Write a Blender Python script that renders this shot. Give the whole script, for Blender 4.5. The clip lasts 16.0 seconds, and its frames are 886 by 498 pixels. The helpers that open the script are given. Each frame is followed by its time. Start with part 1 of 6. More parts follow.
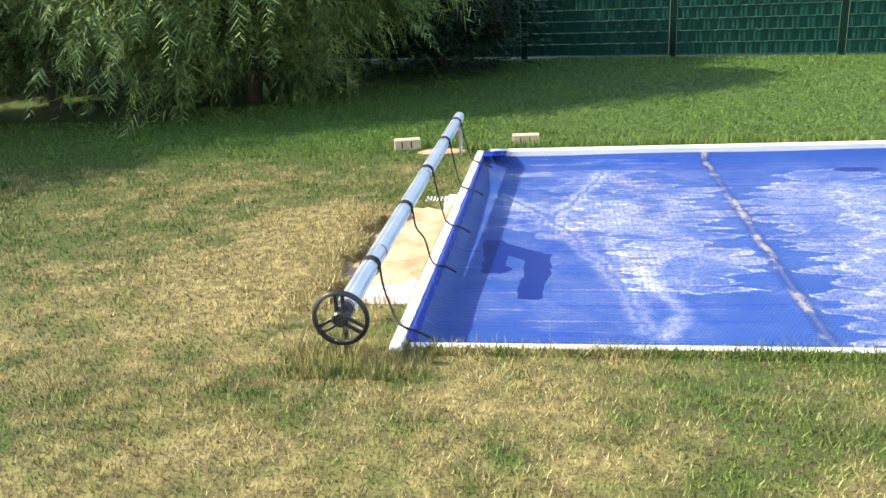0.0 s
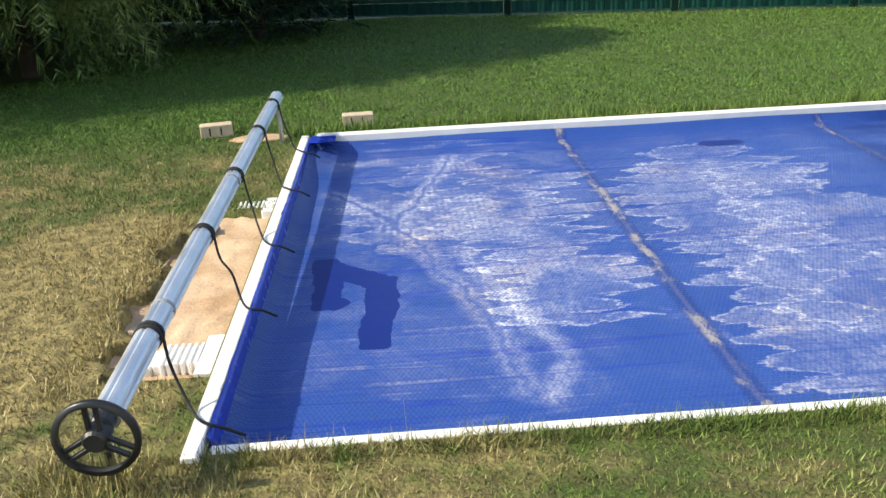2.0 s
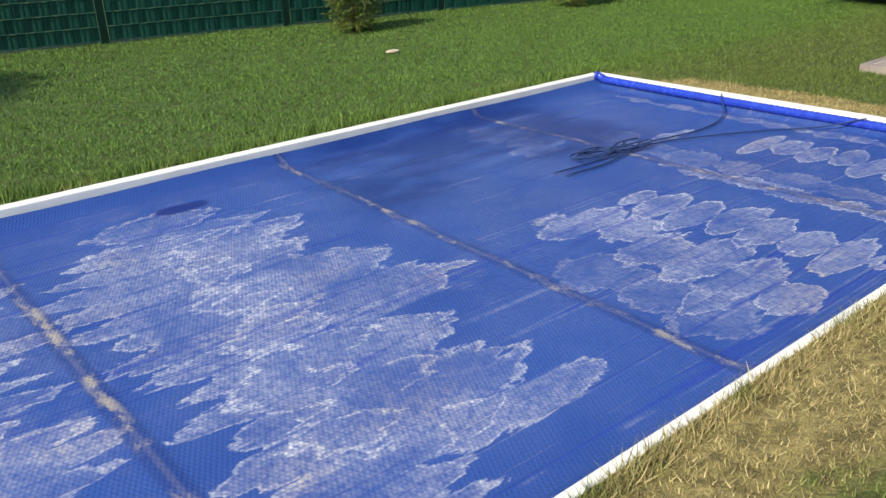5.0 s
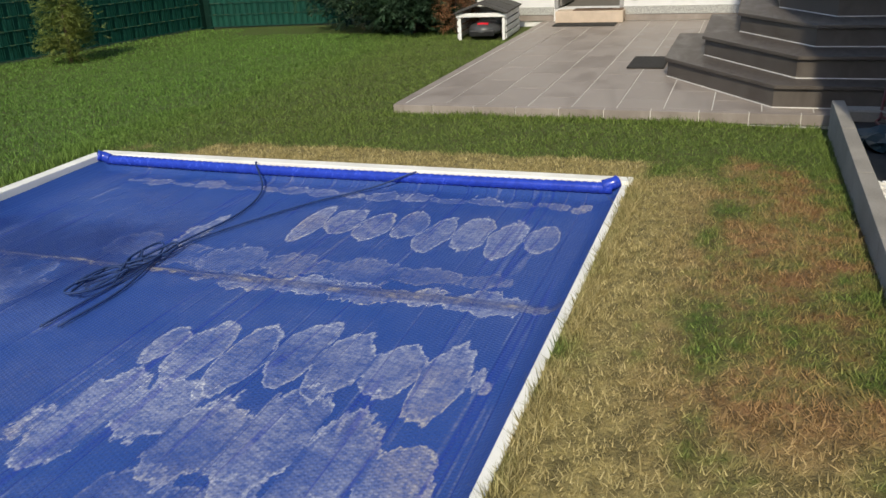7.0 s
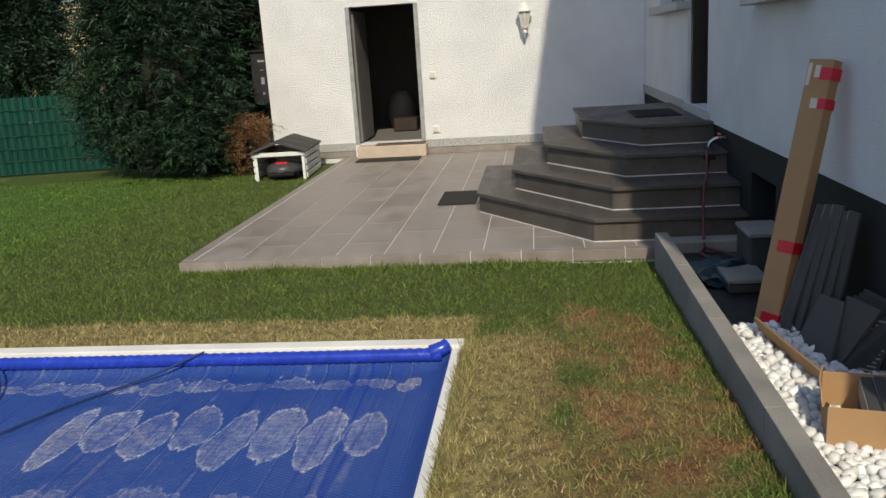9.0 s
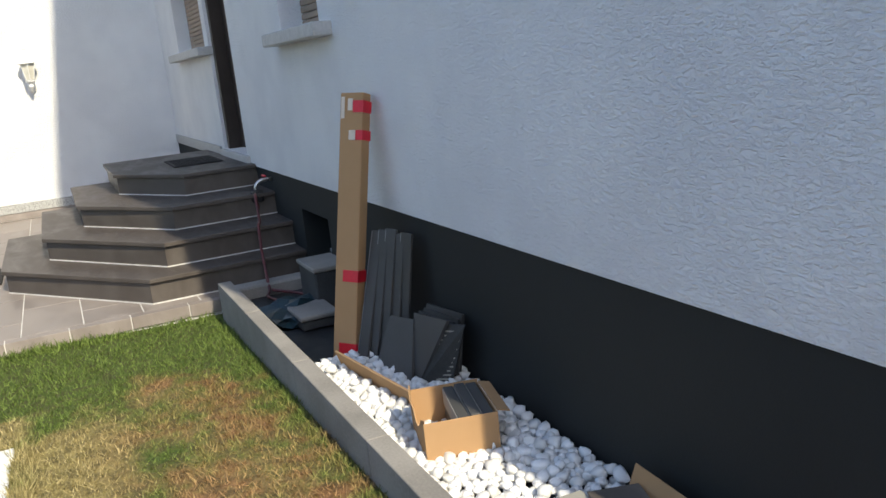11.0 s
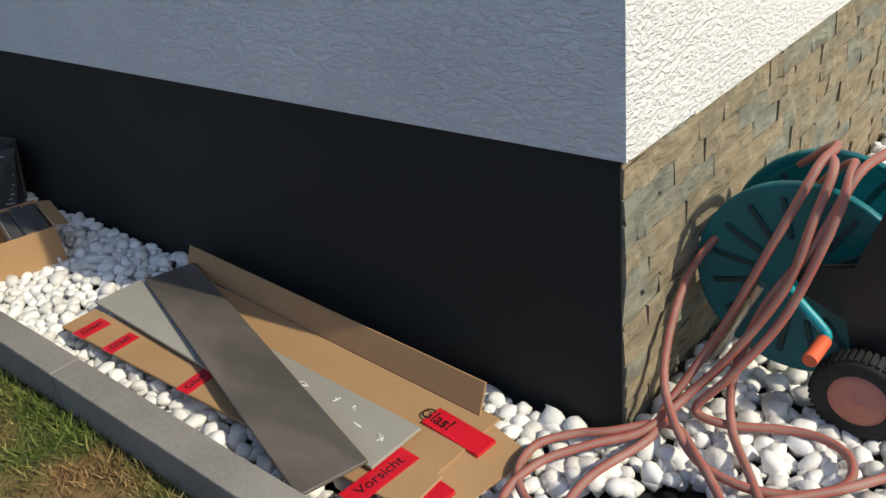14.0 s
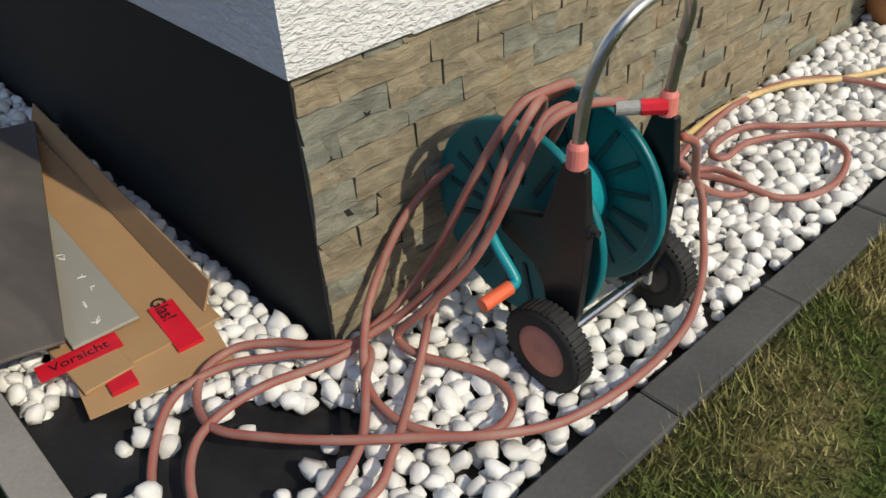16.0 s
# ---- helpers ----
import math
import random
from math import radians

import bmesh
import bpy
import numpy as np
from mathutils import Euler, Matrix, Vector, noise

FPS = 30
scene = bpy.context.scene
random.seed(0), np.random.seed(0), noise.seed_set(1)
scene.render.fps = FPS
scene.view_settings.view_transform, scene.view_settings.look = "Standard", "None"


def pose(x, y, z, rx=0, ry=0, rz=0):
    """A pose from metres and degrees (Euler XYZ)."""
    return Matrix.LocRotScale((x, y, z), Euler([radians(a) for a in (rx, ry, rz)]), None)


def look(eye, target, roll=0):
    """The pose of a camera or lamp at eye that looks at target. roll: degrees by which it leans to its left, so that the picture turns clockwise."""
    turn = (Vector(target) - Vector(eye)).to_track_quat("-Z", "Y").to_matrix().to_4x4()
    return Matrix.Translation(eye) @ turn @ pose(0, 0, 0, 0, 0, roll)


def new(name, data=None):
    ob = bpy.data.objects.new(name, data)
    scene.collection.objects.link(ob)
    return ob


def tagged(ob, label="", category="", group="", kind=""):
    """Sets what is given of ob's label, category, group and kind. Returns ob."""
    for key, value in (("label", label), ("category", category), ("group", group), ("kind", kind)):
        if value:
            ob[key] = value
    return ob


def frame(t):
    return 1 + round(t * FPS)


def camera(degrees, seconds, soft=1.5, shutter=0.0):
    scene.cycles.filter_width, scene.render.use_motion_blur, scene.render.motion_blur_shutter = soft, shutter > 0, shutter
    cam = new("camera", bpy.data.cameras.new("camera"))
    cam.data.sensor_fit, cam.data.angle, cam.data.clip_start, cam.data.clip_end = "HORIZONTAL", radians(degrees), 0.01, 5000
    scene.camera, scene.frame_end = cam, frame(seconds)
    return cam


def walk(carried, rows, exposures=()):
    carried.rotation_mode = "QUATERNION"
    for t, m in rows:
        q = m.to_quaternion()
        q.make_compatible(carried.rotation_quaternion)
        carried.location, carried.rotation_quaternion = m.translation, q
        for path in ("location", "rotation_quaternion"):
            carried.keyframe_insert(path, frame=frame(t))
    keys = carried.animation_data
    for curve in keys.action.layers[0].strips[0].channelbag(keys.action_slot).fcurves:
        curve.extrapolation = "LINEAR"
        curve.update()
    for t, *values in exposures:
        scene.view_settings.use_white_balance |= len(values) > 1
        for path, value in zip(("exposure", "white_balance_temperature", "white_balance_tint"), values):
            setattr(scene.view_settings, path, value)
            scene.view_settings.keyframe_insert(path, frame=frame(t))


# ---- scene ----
cam = camera(56.42, 16.0)
PATH = [
    (0, (0.039, 0.024, 1.696), (-0.255, 1.893, 1.048), -3.17),
    (0.5, (0.004, 0.393, 1.675), (-0.201, 2.265, 1.003), -3.35),
    (1, (-0.018, 0.729, 1.667), (-0.086, 2.607, 0.984), -3.44),
    (1.5, (0.014, 0.998, 1.648), (-0.028, 2.860, 0.921), -2.40),
    (2, (0.010, 1.161, 1.651), (0.094, 3.009, 0.891), -2.69),
    (2.5, (-0.064, 1.295, 1.653), (0.327, 3.104, 0.894), -3.21),
    (3, (-0.038, 1.424, 1.636), (0.611, 3.159, 0.881), -2.29),
    (3.2, (0.019, 1.483, 1.632), (0.728, 3.204, 0.900), -1.95),
    (5.3, (0.755, 2.302, 1.671), (2.025, 3.635, 0.890), -2.58),
    (5.5, (0.885, 2.385, 1.672), (2.240, 3.632, 0.892), -2.85),
    (6, (1.212, 2.572, 1.697), (2.737, 3.622, 0.941), -3.9),
    (6.5, (1.636, 2.741, 1.658), (3.268, 3.600, 0.885), -3.3),
    (7, (1.970, 2.863, 1.625), (3.707, 3.520, 0.882), -3.1),
    (7.5, (2.212, 2.965, 1.629), (4.025, 3.506, 0.981), -3.6),
    (8, (2.495, 3.024, 1.629), (4.363, 3.476, 1.079), -2.6),
    (8.2, (2.590, 3.048, 1.626), (4.474, 3.467, 1.108), -2.6),
    (10.3, (3.031, 3.058, 1.578), (4.923, 2.630, 1.088), -5.7),
    (10.5, (3.048, 3.060, 1.577), (4.901, 2.480, 1.099), -5.8),
    (11, (3.114, 3.075, 1.555), (4.889, 2.272, 1.103), -5.9),
    (11.5, (3.130, 3.050, 1.540), (4.845, 2.137, 1.046), -6.7),
    (12, (3.104, 2.978, 1.508), (4.694, 1.928, 0.903), -7.4),
    (12.5, (3.046, 3.040, 1.470), (4.472, 1.816, 0.795), -4.6),
    (13, (2.865, 2.953, 1.446), (4.273, 1.753, 0.680), -4.8),
    (13.5, (2.752, 2.949, 1.424), (4.088, 1.725, 0.578), -5.1),
    (14, (2.717, 2.880, 1.448), (3.917, 1.582, 0.513), -7.04),
    (14.5, (2.629, 2.816, 1.425), (3.754, 1.496, 0.428), -6.01),
    (15, (2.397, 2.710, 1.427), (3.582, 1.535, 0.324), -5.22),
    (15.5, (2.282, 2.545, 1.407), (3.472, 1.453, 0.228), -4.54),
    (16, (2.186, 2.270, 1.452), (3.401, 1.215, 0.264), -3.33),
]
EXPOSURES = [(0.0, 1.42), (1.5, 1.0), (2.0, 0.86), (3.0, 0.42), (5.5, 0.58), (6.0, 0.36), (7.0, 0.1), (7.5, 0.1), (8.0, -0.15), (10.5, 0.15), (11.0, 0.65), (12.0, 1.2), (12.5, 1.25), (13.0, 0.85), (13.5, 0.4), (14.0, 0.0), (15.0, -0.25), (16.0, -0.29)]
walk(cam, [(t, look(eye, target, roll)) for t, eye, target, roll in PATH], EXPOSURES)

# ---- world and sun ----
SUN_WAY = Vector((1.0, 0.140, -0.86)).normalized()
world = bpy.data.worlds.new("sky")
scene.world = world
world.use_nodes = True
wn, wl = world.node_tree.nodes, world.node_tree.links
sky = wn.new("ShaderNodeTexSky")
sky.sky_type = 'NISHITA'
sky.sun_disc = False
sky.sun_elevation = math.asin(-SUN_WAY.z)
sky.sun_rotation = math.atan2(-SUN_WAY.x, -SUN_WAY.y)
wl.new(sky.outputs[0], wn["Background"].inputs[0])
wn["Background"].inputs[1].default_value = 0.15
sun = new("sun", bpy.data.lights.new("sun", 'SUN'))
sun.data.energy, sun.data.angle, sun.data.color = 3.7, radians(0.55), (1.0, 0.905, 0.70)
sun.matrix_world = look((-20, 0, 20), Vector((-20, 0, 20)) + SUN_WAY)


# ---- material tools ----
class Mat:
    """A node material built up step by step."""

    def __init__(self, name, rough=0.7, metal=0.0, spec=0.5):
        self.m = bpy.data.materials.new(name)
        self.m.use_nodes = True
        self.n, self.l = self.m.node_tree.nodes, self.m.node_tree.links
        self.b = self.n["Principled BSDF"]
        self.b.inputs["Roughness"].default_value = rough
        self.b.inputs["Metallic"].default_value = metal
        self.b.inputs["Specular IOR Level"].default_value = spec
        self.geo = None

    def pos(self):
        if not self.geo:
            self.geo = self.n.new("ShaderNodeNewGeometry")
        return self.geo.outputs["Position"]

    def obj(self):
        return self.n.new("ShaderNodeTexCoord").outputs["Object"]

    def rand(self):
        return self.n.new("ShaderNodeObjectInfo").outputs["Random"]

    def island(self):
        self.pos()
        return self.geo.outputs["Random Per Island"]

    def scaled(self, vec, s, rz=0.0, loc=(0, 0, 0)):
        k = self.n.new("ShaderNodeMapping")
        k.inputs["Scale"].default_value = s
        k.inputs["Rotation"].default_value = (0, 0, rz)
        k.inputs["Location"].default_value = loc
        self.l.new(vec, k.inputs["Vector"])
        return k.outputs[0]

    def noise(self, vec, scale, detail=4.0, rough=0.55, dist=0.0):
        k = self.n.new("ShaderNodeTexNoise")
        k.inputs["Scale"].default_value, k.inputs["Detail"].default_value = scale, detail
        k.inputs["Roughness"].default_value, k.inputs["Distortion"].default_value = rough, dist
        self.l.new(vec, k.inputs["Vector"])
        return k.outputs[0]

    def voronoi(self, vec, scale, feature='F1', out=0):
        k = self.n.new("ShaderNodeTexVoronoi")
        k.feature = feature
        k.inputs["Scale"].default_value = scale
        self.l.new(vec, k.inputs["Vector"])
        return k.outputs[out]

    def put(self, v, sock):
        if isinstance(v, (int, float)):
            sock.default_value = v
        else:
            self.l.new(v, sock)

    def math(self, op, a, b=0.0, c=0.0):
        k = self.n.new("ShaderNodeMath")
        k.operation = op
        for v, s in zip((a, b, c), k.inputs):
            self.put(v, s)
        return k.outputs[0]

    def ramp(self, v, lo, hi, a=0.0, b=1.0):
        k = self.n.new("ShaderNodeMapRange")
        k.interpolation_type = 'SMOOTHSTEP'
        self.put(v, k.inputs[0])
        for s, x in zip(k.inputs[1:5], (lo, hi, a, b)):
            s.default_value = x
        return k.outputs[0]

    def xyz(self, vec):
        k = self.n.new("ShaderNodeSeparateXYZ")
        self.l.new(vec, k.inputs[0])
        return k.outputs

    def box(self, x, y, x0, x1, y0, y1, soft):
        """1 inside a rectangle of the plan, with soft edges."""
        a = self.math('MULTIPLY', self.ramp(x, x0 - soft, x0 + soft), self.ramp(x, x1 - soft, x1 + soft, 1.0, 0.0))
        b = self.math('MULTIPLY', self.ramp(y, y0 - soft, y0 + soft), self.ramp(y, y1 - soft, y1 + soft, 1.0, 0.0))
        return self.math('MULTIPLY', a, b)

    def mix(self, f, a, b):
        k = self.n.new("ShaderNodeMix")
        k.data_type = 'RGBA'
        self.put(f, k.inputs[0])
        for v, s in ((a, k.inputs[6]), (b, k.inputs[7])):
            if isinstance(v, tuple):
                s.default_value = (*v, 1)
            else:
                self.l.new(v, s)
        return k.outputs[2]

    def colour(self, c):
        if isinstance(c, tuple):
            self.b.inputs["Base Color"].default_value = (*c, 1)
        else:
            self.l.new(c, self.b.inputs["Base Color"])
        return self

    def rough(self, v):
        self.put(v, self.b.inputs["Roughness"])
        return self

    def bump(self, h, strength=0.5, dist=0.01):
        k = self.n.new("ShaderNodeBump")
        k.inputs["Strength"].default_value, k.inputs["Distance"].default_value = strength, dist
        self.l.new(h, k.inputs["Height"])
        self.l.new(k.outputs[0], self.b.inputs["Normal"])
        return self


def plain(name, c, rough=0.6, metal=0.0, vary=0.25, scale=8.0, bump=0.0, spec=0.5, fine=90.0):
    """A worn single colour with variation at two scales."""
    k = Mat(name, rough, metal, spec)
    v = k.obj()
    a, b = k.noise(v, scale), k.noise(v, fine, 2)
    lo, hi = tuple(x * (1 - vary) for x in c), tuple(min(1, x * (1 + vary)) for x in c)
    k.colour(k.mix(k.ramp(k.math('ADD', k.math('MULTIPLY', a, 0.7), k.math('MULTIPLY', b, 0.3)), 0.3, 0.7), lo, hi))
    k.rough(k.ramp(a, 0.25, 0.75, max(0, rough - 0.08), min(1, rough + 0.08)))
    if bump:
        k.bump(b, bump, 0.003)
    return k.m


def dry_mask(k):
    """Where the lawn has burnt dry, in the plan."""
    p = k.xyz(k.pos())
    x, y = p[0], p[1]
    big = k.noise(k.pos(), 0.55, 3, 0.6)
    mid = k.noise(k.pos(), 3.4, 5, 0.65)
    fine = k.noise(k.pos(), 14.0, 3)
    m = k.math('MULTIPLY', k.ramp(y, 7.0, 8.6, 1.0, 0.0), 0.22)
    for x0, x1, y0, y1, s, w in ((-2.3, -0.9, 3.6, 6.1, 0.6, 0.50), (-8, 1.2, -2, 5.6, 1.8, 0.30), (2.9, 8.2, 2.2, 3.1, 0.35, 0.32),
                                 (7.0, 7.65, 3.4, 7.0, 0.25, 0.56), (1.5, 7.3, 2.9, 3.6, 0.25, 0.40), (2.35, 3.6, 2.2, 2.6, 0.3, 0.34), (2.45, 2.85, -0.2, 2.4, 0.12, 0.25)):
        m = k.math('MAXIMUM', m, k.math('MULTIPLY', k.box(x, y, x0, x1, y0, y1, s), w))
    green = k.box(x, y, 7.6, 16, 2.0, 7.5, 0.5)
    m = k.math('SUBTRACT', m, k.math('MULTIPLY', k.math('MAXIMUM', green, k.box(x, y, 1.0, 2.4, -3.0, 2.2, 0.4)), 0.18))
    v = k.math('ADD', k.math('MULTIPLY', big, 0.40), k.math('MULTIPLY', mid, 0.60))
    v = k.math('ADD', v, k.math('MULTIPLY', fine, 0.20))
    return k.ramp(k.math('ADD', v, m), 0.76, 0.98), mid, fine, x, y


def grass_material(name, blade):
    k = Mat(name, 0.75, 0, 0.25)
    dry, mid, fine, x, y = dry_mask(k)
    lush = k.mix(fine, (0.050, 0.096, 0.013), (0.115, 0.185, 0.030))
    lush = k.mix(k.math('MULTIPLY', k.ramp(y, 6.8, 8.5), 0.5), lush, (0.075, 0.190, 0.024))
    straw = k.mix(mid, (0.36, 0.285, 0.10), (0.50, 0.41, 0.17))
    red = k.box(x, y, 4.2, 8.3, 2.1, 3.0, 0.35)
    straw = k.mix(k.math('MULTIPLY', red, k.ramp(mid, 0.40, 0.62, 0.10, 1.0)), straw, (0.34, 0.165, 0.075))
    c = k.mix(dry, lush, straw)
    if blade:
        i = k.island()
        c = k.mix(k.math('MULTIPLY', k.math('POWER', i, 1.6), 0.8), k.mix(0.55, c, (0.016, 0.022, 0.006)), k.mix(dry, k.mix(k.ramp(y, 6.5, 9.0), (0.25, 0.335, 0.080), (0.215, 0.395, 0.075)), k.mix(k.math('MULTIPLY', red, 0.85), (0.62, 0.52, 0.26), (0.46, 0.255, 0.115))))
        k.b.inputs["Transmission Weight"].default_value = 0.0
    else:
        c = k.mix(k.ramp(fine, 0.35, 0.65, 0.35, 0.8), c, (0.060, 0.050, 0.022))
        k.bump(k.noise(k.pos(), 60, 4), 0.9, 0.02)
    return k.colour(c).m


M = {}
M['lawn'] = grass_material('lawn', False)
M['blade'] = grass_material('grass_blades', True)


def sand_material():
    k = Mat('sandy_soil', 0.95, 0, 0.2)
    a, b = k.noise(k.pos(), 3, 5), k.noise(k.pos(), 60, 4)
    k.colour(k.mix(k.ramp(k.math('ADD', a, k.math('MULTIPLY', b, 0.35)), 0.45, 0.85), (0.36, 0.225, 0.125), (0.56, 0.41, 0.27)))
    return k.bump(b, 0.6, 0.01).m


# rows of dried lime: middle, pitch along y, least and most half length, from y, to y, phase, fraying, merging, strength
LIME_ROWS = ((1.86, 0.205, 0.36, 0.58, 3.72, 6.75, 0.05, 0.75, 0.75, 0.78), (2.34, 0.43, 0.36, 0.74, 3.95, 6.6, 0.13, 0.70, 1.0, 0.78), (2.30, 0.31, 0.30, 0.60, 6.0, 7.2, 0.31, 0.8, 0.8, 0.7),
             (0.72, 0.165, 0.22, 0.60, 4.4, 6.9, 0.11, 0.8, 0.75, 0.85), (0.20, 0.26, 0.3, 0.7, 5.3, 7.3, 0.2, 1.1, 0.9, 0.6),
             (6.28, 0.21, 0.20, 0.36, 3.72, 5.45, 0.02, 0.40, 0.35, 0.9), (4.68, 0.22, 0.16, 0.34, 3.72, 5.3, 0.15, 0.50, 0.45, 0.9), (4.05, 0.27, 0.2, 0.46, 3.7, 5.4, 0.08, 0.65, 0.8, 0.85), (5.33, 0.33, 0.04, 0.12, 3.62, 5.6, 0.2, 0.9, 0.9, 1.0),
             (3.62, 0.36, 0.12, 0.30, 3.75, 4.9, 0.17, 0.8, 0.8, 0.4), (6.0, 0.20, 0.25, 0.45, 5.88, 6.06, 0.0, 0.6, 0.8, 1.0), (5.0, 0.17, 0.1, 0.35, 6.3, 7.4, 0.4, 0.7, 0.6, 0.5), (6.80, 0.23, 0.03, 0.10, 3.7, 7.2, 0.1, 0.9, 0.5, 0.8), (5.62, 0.4, 0.08, 0.25, 3.9, 6.4, 0.3, 0.9, 0.6, 0.45))

# brush strokes on the cover, pale with a darker middle: from, to, half width
STROKES = ((0.38, 7.28, 0.14, 6.40, 0.05), (0.14, 6.42, -0.14, 5.70, 0.055), (-0.50, 6.50, -0.12, 5.95, 0.06), (-0.12, 5.98, 0.10, 5.40, 0.055), (0.06, 5.45, 0.38, 4.48, 0.05), (0.38, 4.50, 0.47, 3.84, 0.04), (0.30, 5.32, 0.66, 4.12, 0.04), (0.66, 4.12, 0.50, 3.80, 0.035))


PUDDLE = ((-0.44, 5.36, -0.39, 4.72, 0.07), (-0.42, 5.24, -0.12, 4.98, 0.09), (-0.13, 5.08, -0.165, 4.30, 0.08), (-0.40, 4.74, -0.30, 4.82, 0.05))


def stroke_mask(k, x, y, strokes, rag, soft):
    """1 along a few straight, ragged strokes of the plan."""
    line = 0.0
    for x0, y0, x1, y1, w in strokes:
        n_ = math.hypot(x1 - x0, y1 - y0)
        cx, cy = (x1 - x0) / n_, (y1 - y0) / n_
        dx, dy = k.math('SUBTRACT', x, x0), k.math('SUBTRACT', y, y0)
        u = k.math('ADD', k.math('MULTIPLY', dx, cx), k.math('MULTIPLY', dy, cy))
        s = k.math('ADD', k.math('SUBTRACT', k.math('MULTIPLY', dy, cx), k.math('MULTIPLY', dx, cy)), rag)
        line = k.math('MAXIMUM', line, k.box(u, s, 0.0, n_, -w, w, soft))
    return line


def cover_material():
    """Blue bubble foil with dried lime rings, wet patches, and dirt along the welds."""
    k = Mat('bubble_cover', 0.42, 0, 0.24)
    pos = k.pos()
    p = k.xyz(pos)
    x, y = p[0], p[1]
    wob = k.math('MULTIPLY', k.math('SUBTRACT', k.noise(pos, 1.3, 3), 0.5), 0.5)
    # welds every two metres
    lean = k.math('MULTIPLY', k.math('MULTIPLY', k.ramp(x, 1.5, 3.1), k.ramp(x, 3.7, 5.2, 1.0, 0.0)), k.math('MULTIPLY', k.math('SUBTRACT', y, 5.2), 0.03))
    xs = k.math('SUBTRACT', x, lean)
    s1 = k.math('PINGPONG', k.math('ADD', xs, 0.755), 1.0175)
    s1 = k.math('ADD', s1, k.math('MULTIPLY', wob, 0.03))
    seam = k.ramp(s1, 0.0, 0.05, 1.0, 0.0)
    # lime: rows of long teeth and ovals that dried between the creases
    bend = k.math('MULTIPLY', k.math('SUBTRACT', k.noise(pos, 2.2, 3, 0.5), 0.5), 0.22)
    bend2 = k.math('MULTIPLY', k.math('SUBTRACT', k.noise(k.scaled(pos, (1, 1, 1), 0.0, (7, 3, 0)), 5.0, 4, 0.65), 0.5), 0.24)
    fray = k.math('MULTIPLY', k.math('SUBTRACT', k.noise(k.scaled(pos, (2.0, 20.0, 1)), 1.0, 3.0), 0.5), 0.9)
    wetzone = k.box(x, y, 3.3, 6.0, 6.1, 7.7, 0.25)
    fill, rim = 0.0, 0.0
    tear = k.noise(k.scaled(pos, (1.6, 4.5, 1)), 2.2, 5.0, 0.65, 0.8)
    for xc, pitch, hlo, hhi, y0, y1, seed, fr, merge, power in LIME_ROWS:
        q = k.math('DIVIDE', k.math('ADD', k.math('ADD', y, k.math('MULTIPLY', bend, 0.5)), seed), pitch)
        cell = k.math('FLOOR', q)
        rnd = k.n.new("ShaderNodeTexWhiteNoise")
        rnd.noise_dimensions = '1D'
        k.l.new(k.math('ADD', cell, seed * 13.7), rnd.inputs["W"])
        r1 = rnd.outputs["Value"]
        r2 = k.math('FRACT', k.math('MULTIPLY', r1, 17.3))
        hx = k.math('ADD', hlo, k.math('MULTIPLY', r1, hhi - hlo))
        cx = k.math('ADD', xc, k.math('MULTIPLY', k.math('SUBTRACT', r2, 0.5), hhi * 0.55))
        du = k.math('DIVIDE', k.math('SUBTRACT', k.math('FRACT', q), 0.5), k.math('ADD', 0.40, k.math('MULTIPLY', r2, 0.12)))
        dv = k.math('ABSOLUTE', k.math('DIVIDE', k.math('ADD', k.math('SUBTRACT', xs, cx), bend2), hx))
        gap = k.math('ADD', 1.0 - merge, k.math('MULTIPLY', k.math('POWER', dv, 1.3), merge))
        o = k.math('SUBTRACT', 1.0, k.math('ADD', k.math('MULTIPLY', k.math('POWER', k.math('ABSOLUTE', du), 2.7 - 1.2 * merge), gap), k.math('POWER', dv, 2.2)))
        o = k.math('ADD', o, k.math('MULTIPLY', fray, fr * 0.8))
        o = k.math('ADD', o, k.math('MULTIPLY', k.math('SUBTRACT', tear, 0.52), 3.2 * fr))
        lim = k.math('MULTIPLY', k.ramp(y, y0 - 0.12, y0 + 0.12), k.ramp(y, y1 - 0.15, y1 + 0.15, 1.0, 0.0))
        o = k.math('SUBTRACT', o, k.math('MULTIPLY', k.math('SUBTRACT', 1.0, lim), 1.8))
        slit = k.ramp(k.math('ADD', k.math('ABSOLUTE', du), k.math('MULTIPLY', fray, 0.25)), 0.92, 1.02, 1.0, 0.35)
        fill = k.math('MAXIMUM', fill, k.math('MULTIPLY', k.math('MULTIPLY', k.ramp(o, -0.05, 0.30), slit), power))
        rim = k.math('MAXIMUM', rim, k.math('MULTIPLY', k.math('MULTIPLY', k.ramp(o, -0.02, 0.06), k.ramp(o, 0.10, 0.34, 1.0, 0.0)), power))
    cloud = k.noise(k.scaled(pos, (1.0, 1.0, 1), 0.0, (3, 9, 0)), 2.4, 5.0, 0.62, 0.5)
    fill = k.math('MULTIPLY', fill, k.ramp(cloud, 0.34, 0.62, 0.30, 1.0))
    # brush marks with a darker middle
    rag = k.math('MULTIPLY', k.math('SUBTRACT', k.noise(pos, 5.0, 4, 0.6), 0.5), 0.20)
    halo = stroke_mask(k, x, y, STROKES, rag, 0.06)
    core = stroke_mask(k, x, y, tuple((a, b, c_, d, w * 0.35) for a, b, c_, d, w in STROKES[:6]), rag, 0.022)
    long_lines = k.noise(k.scaled(pos, (0.12, 7.0, 1)), 1.0, 1.0)
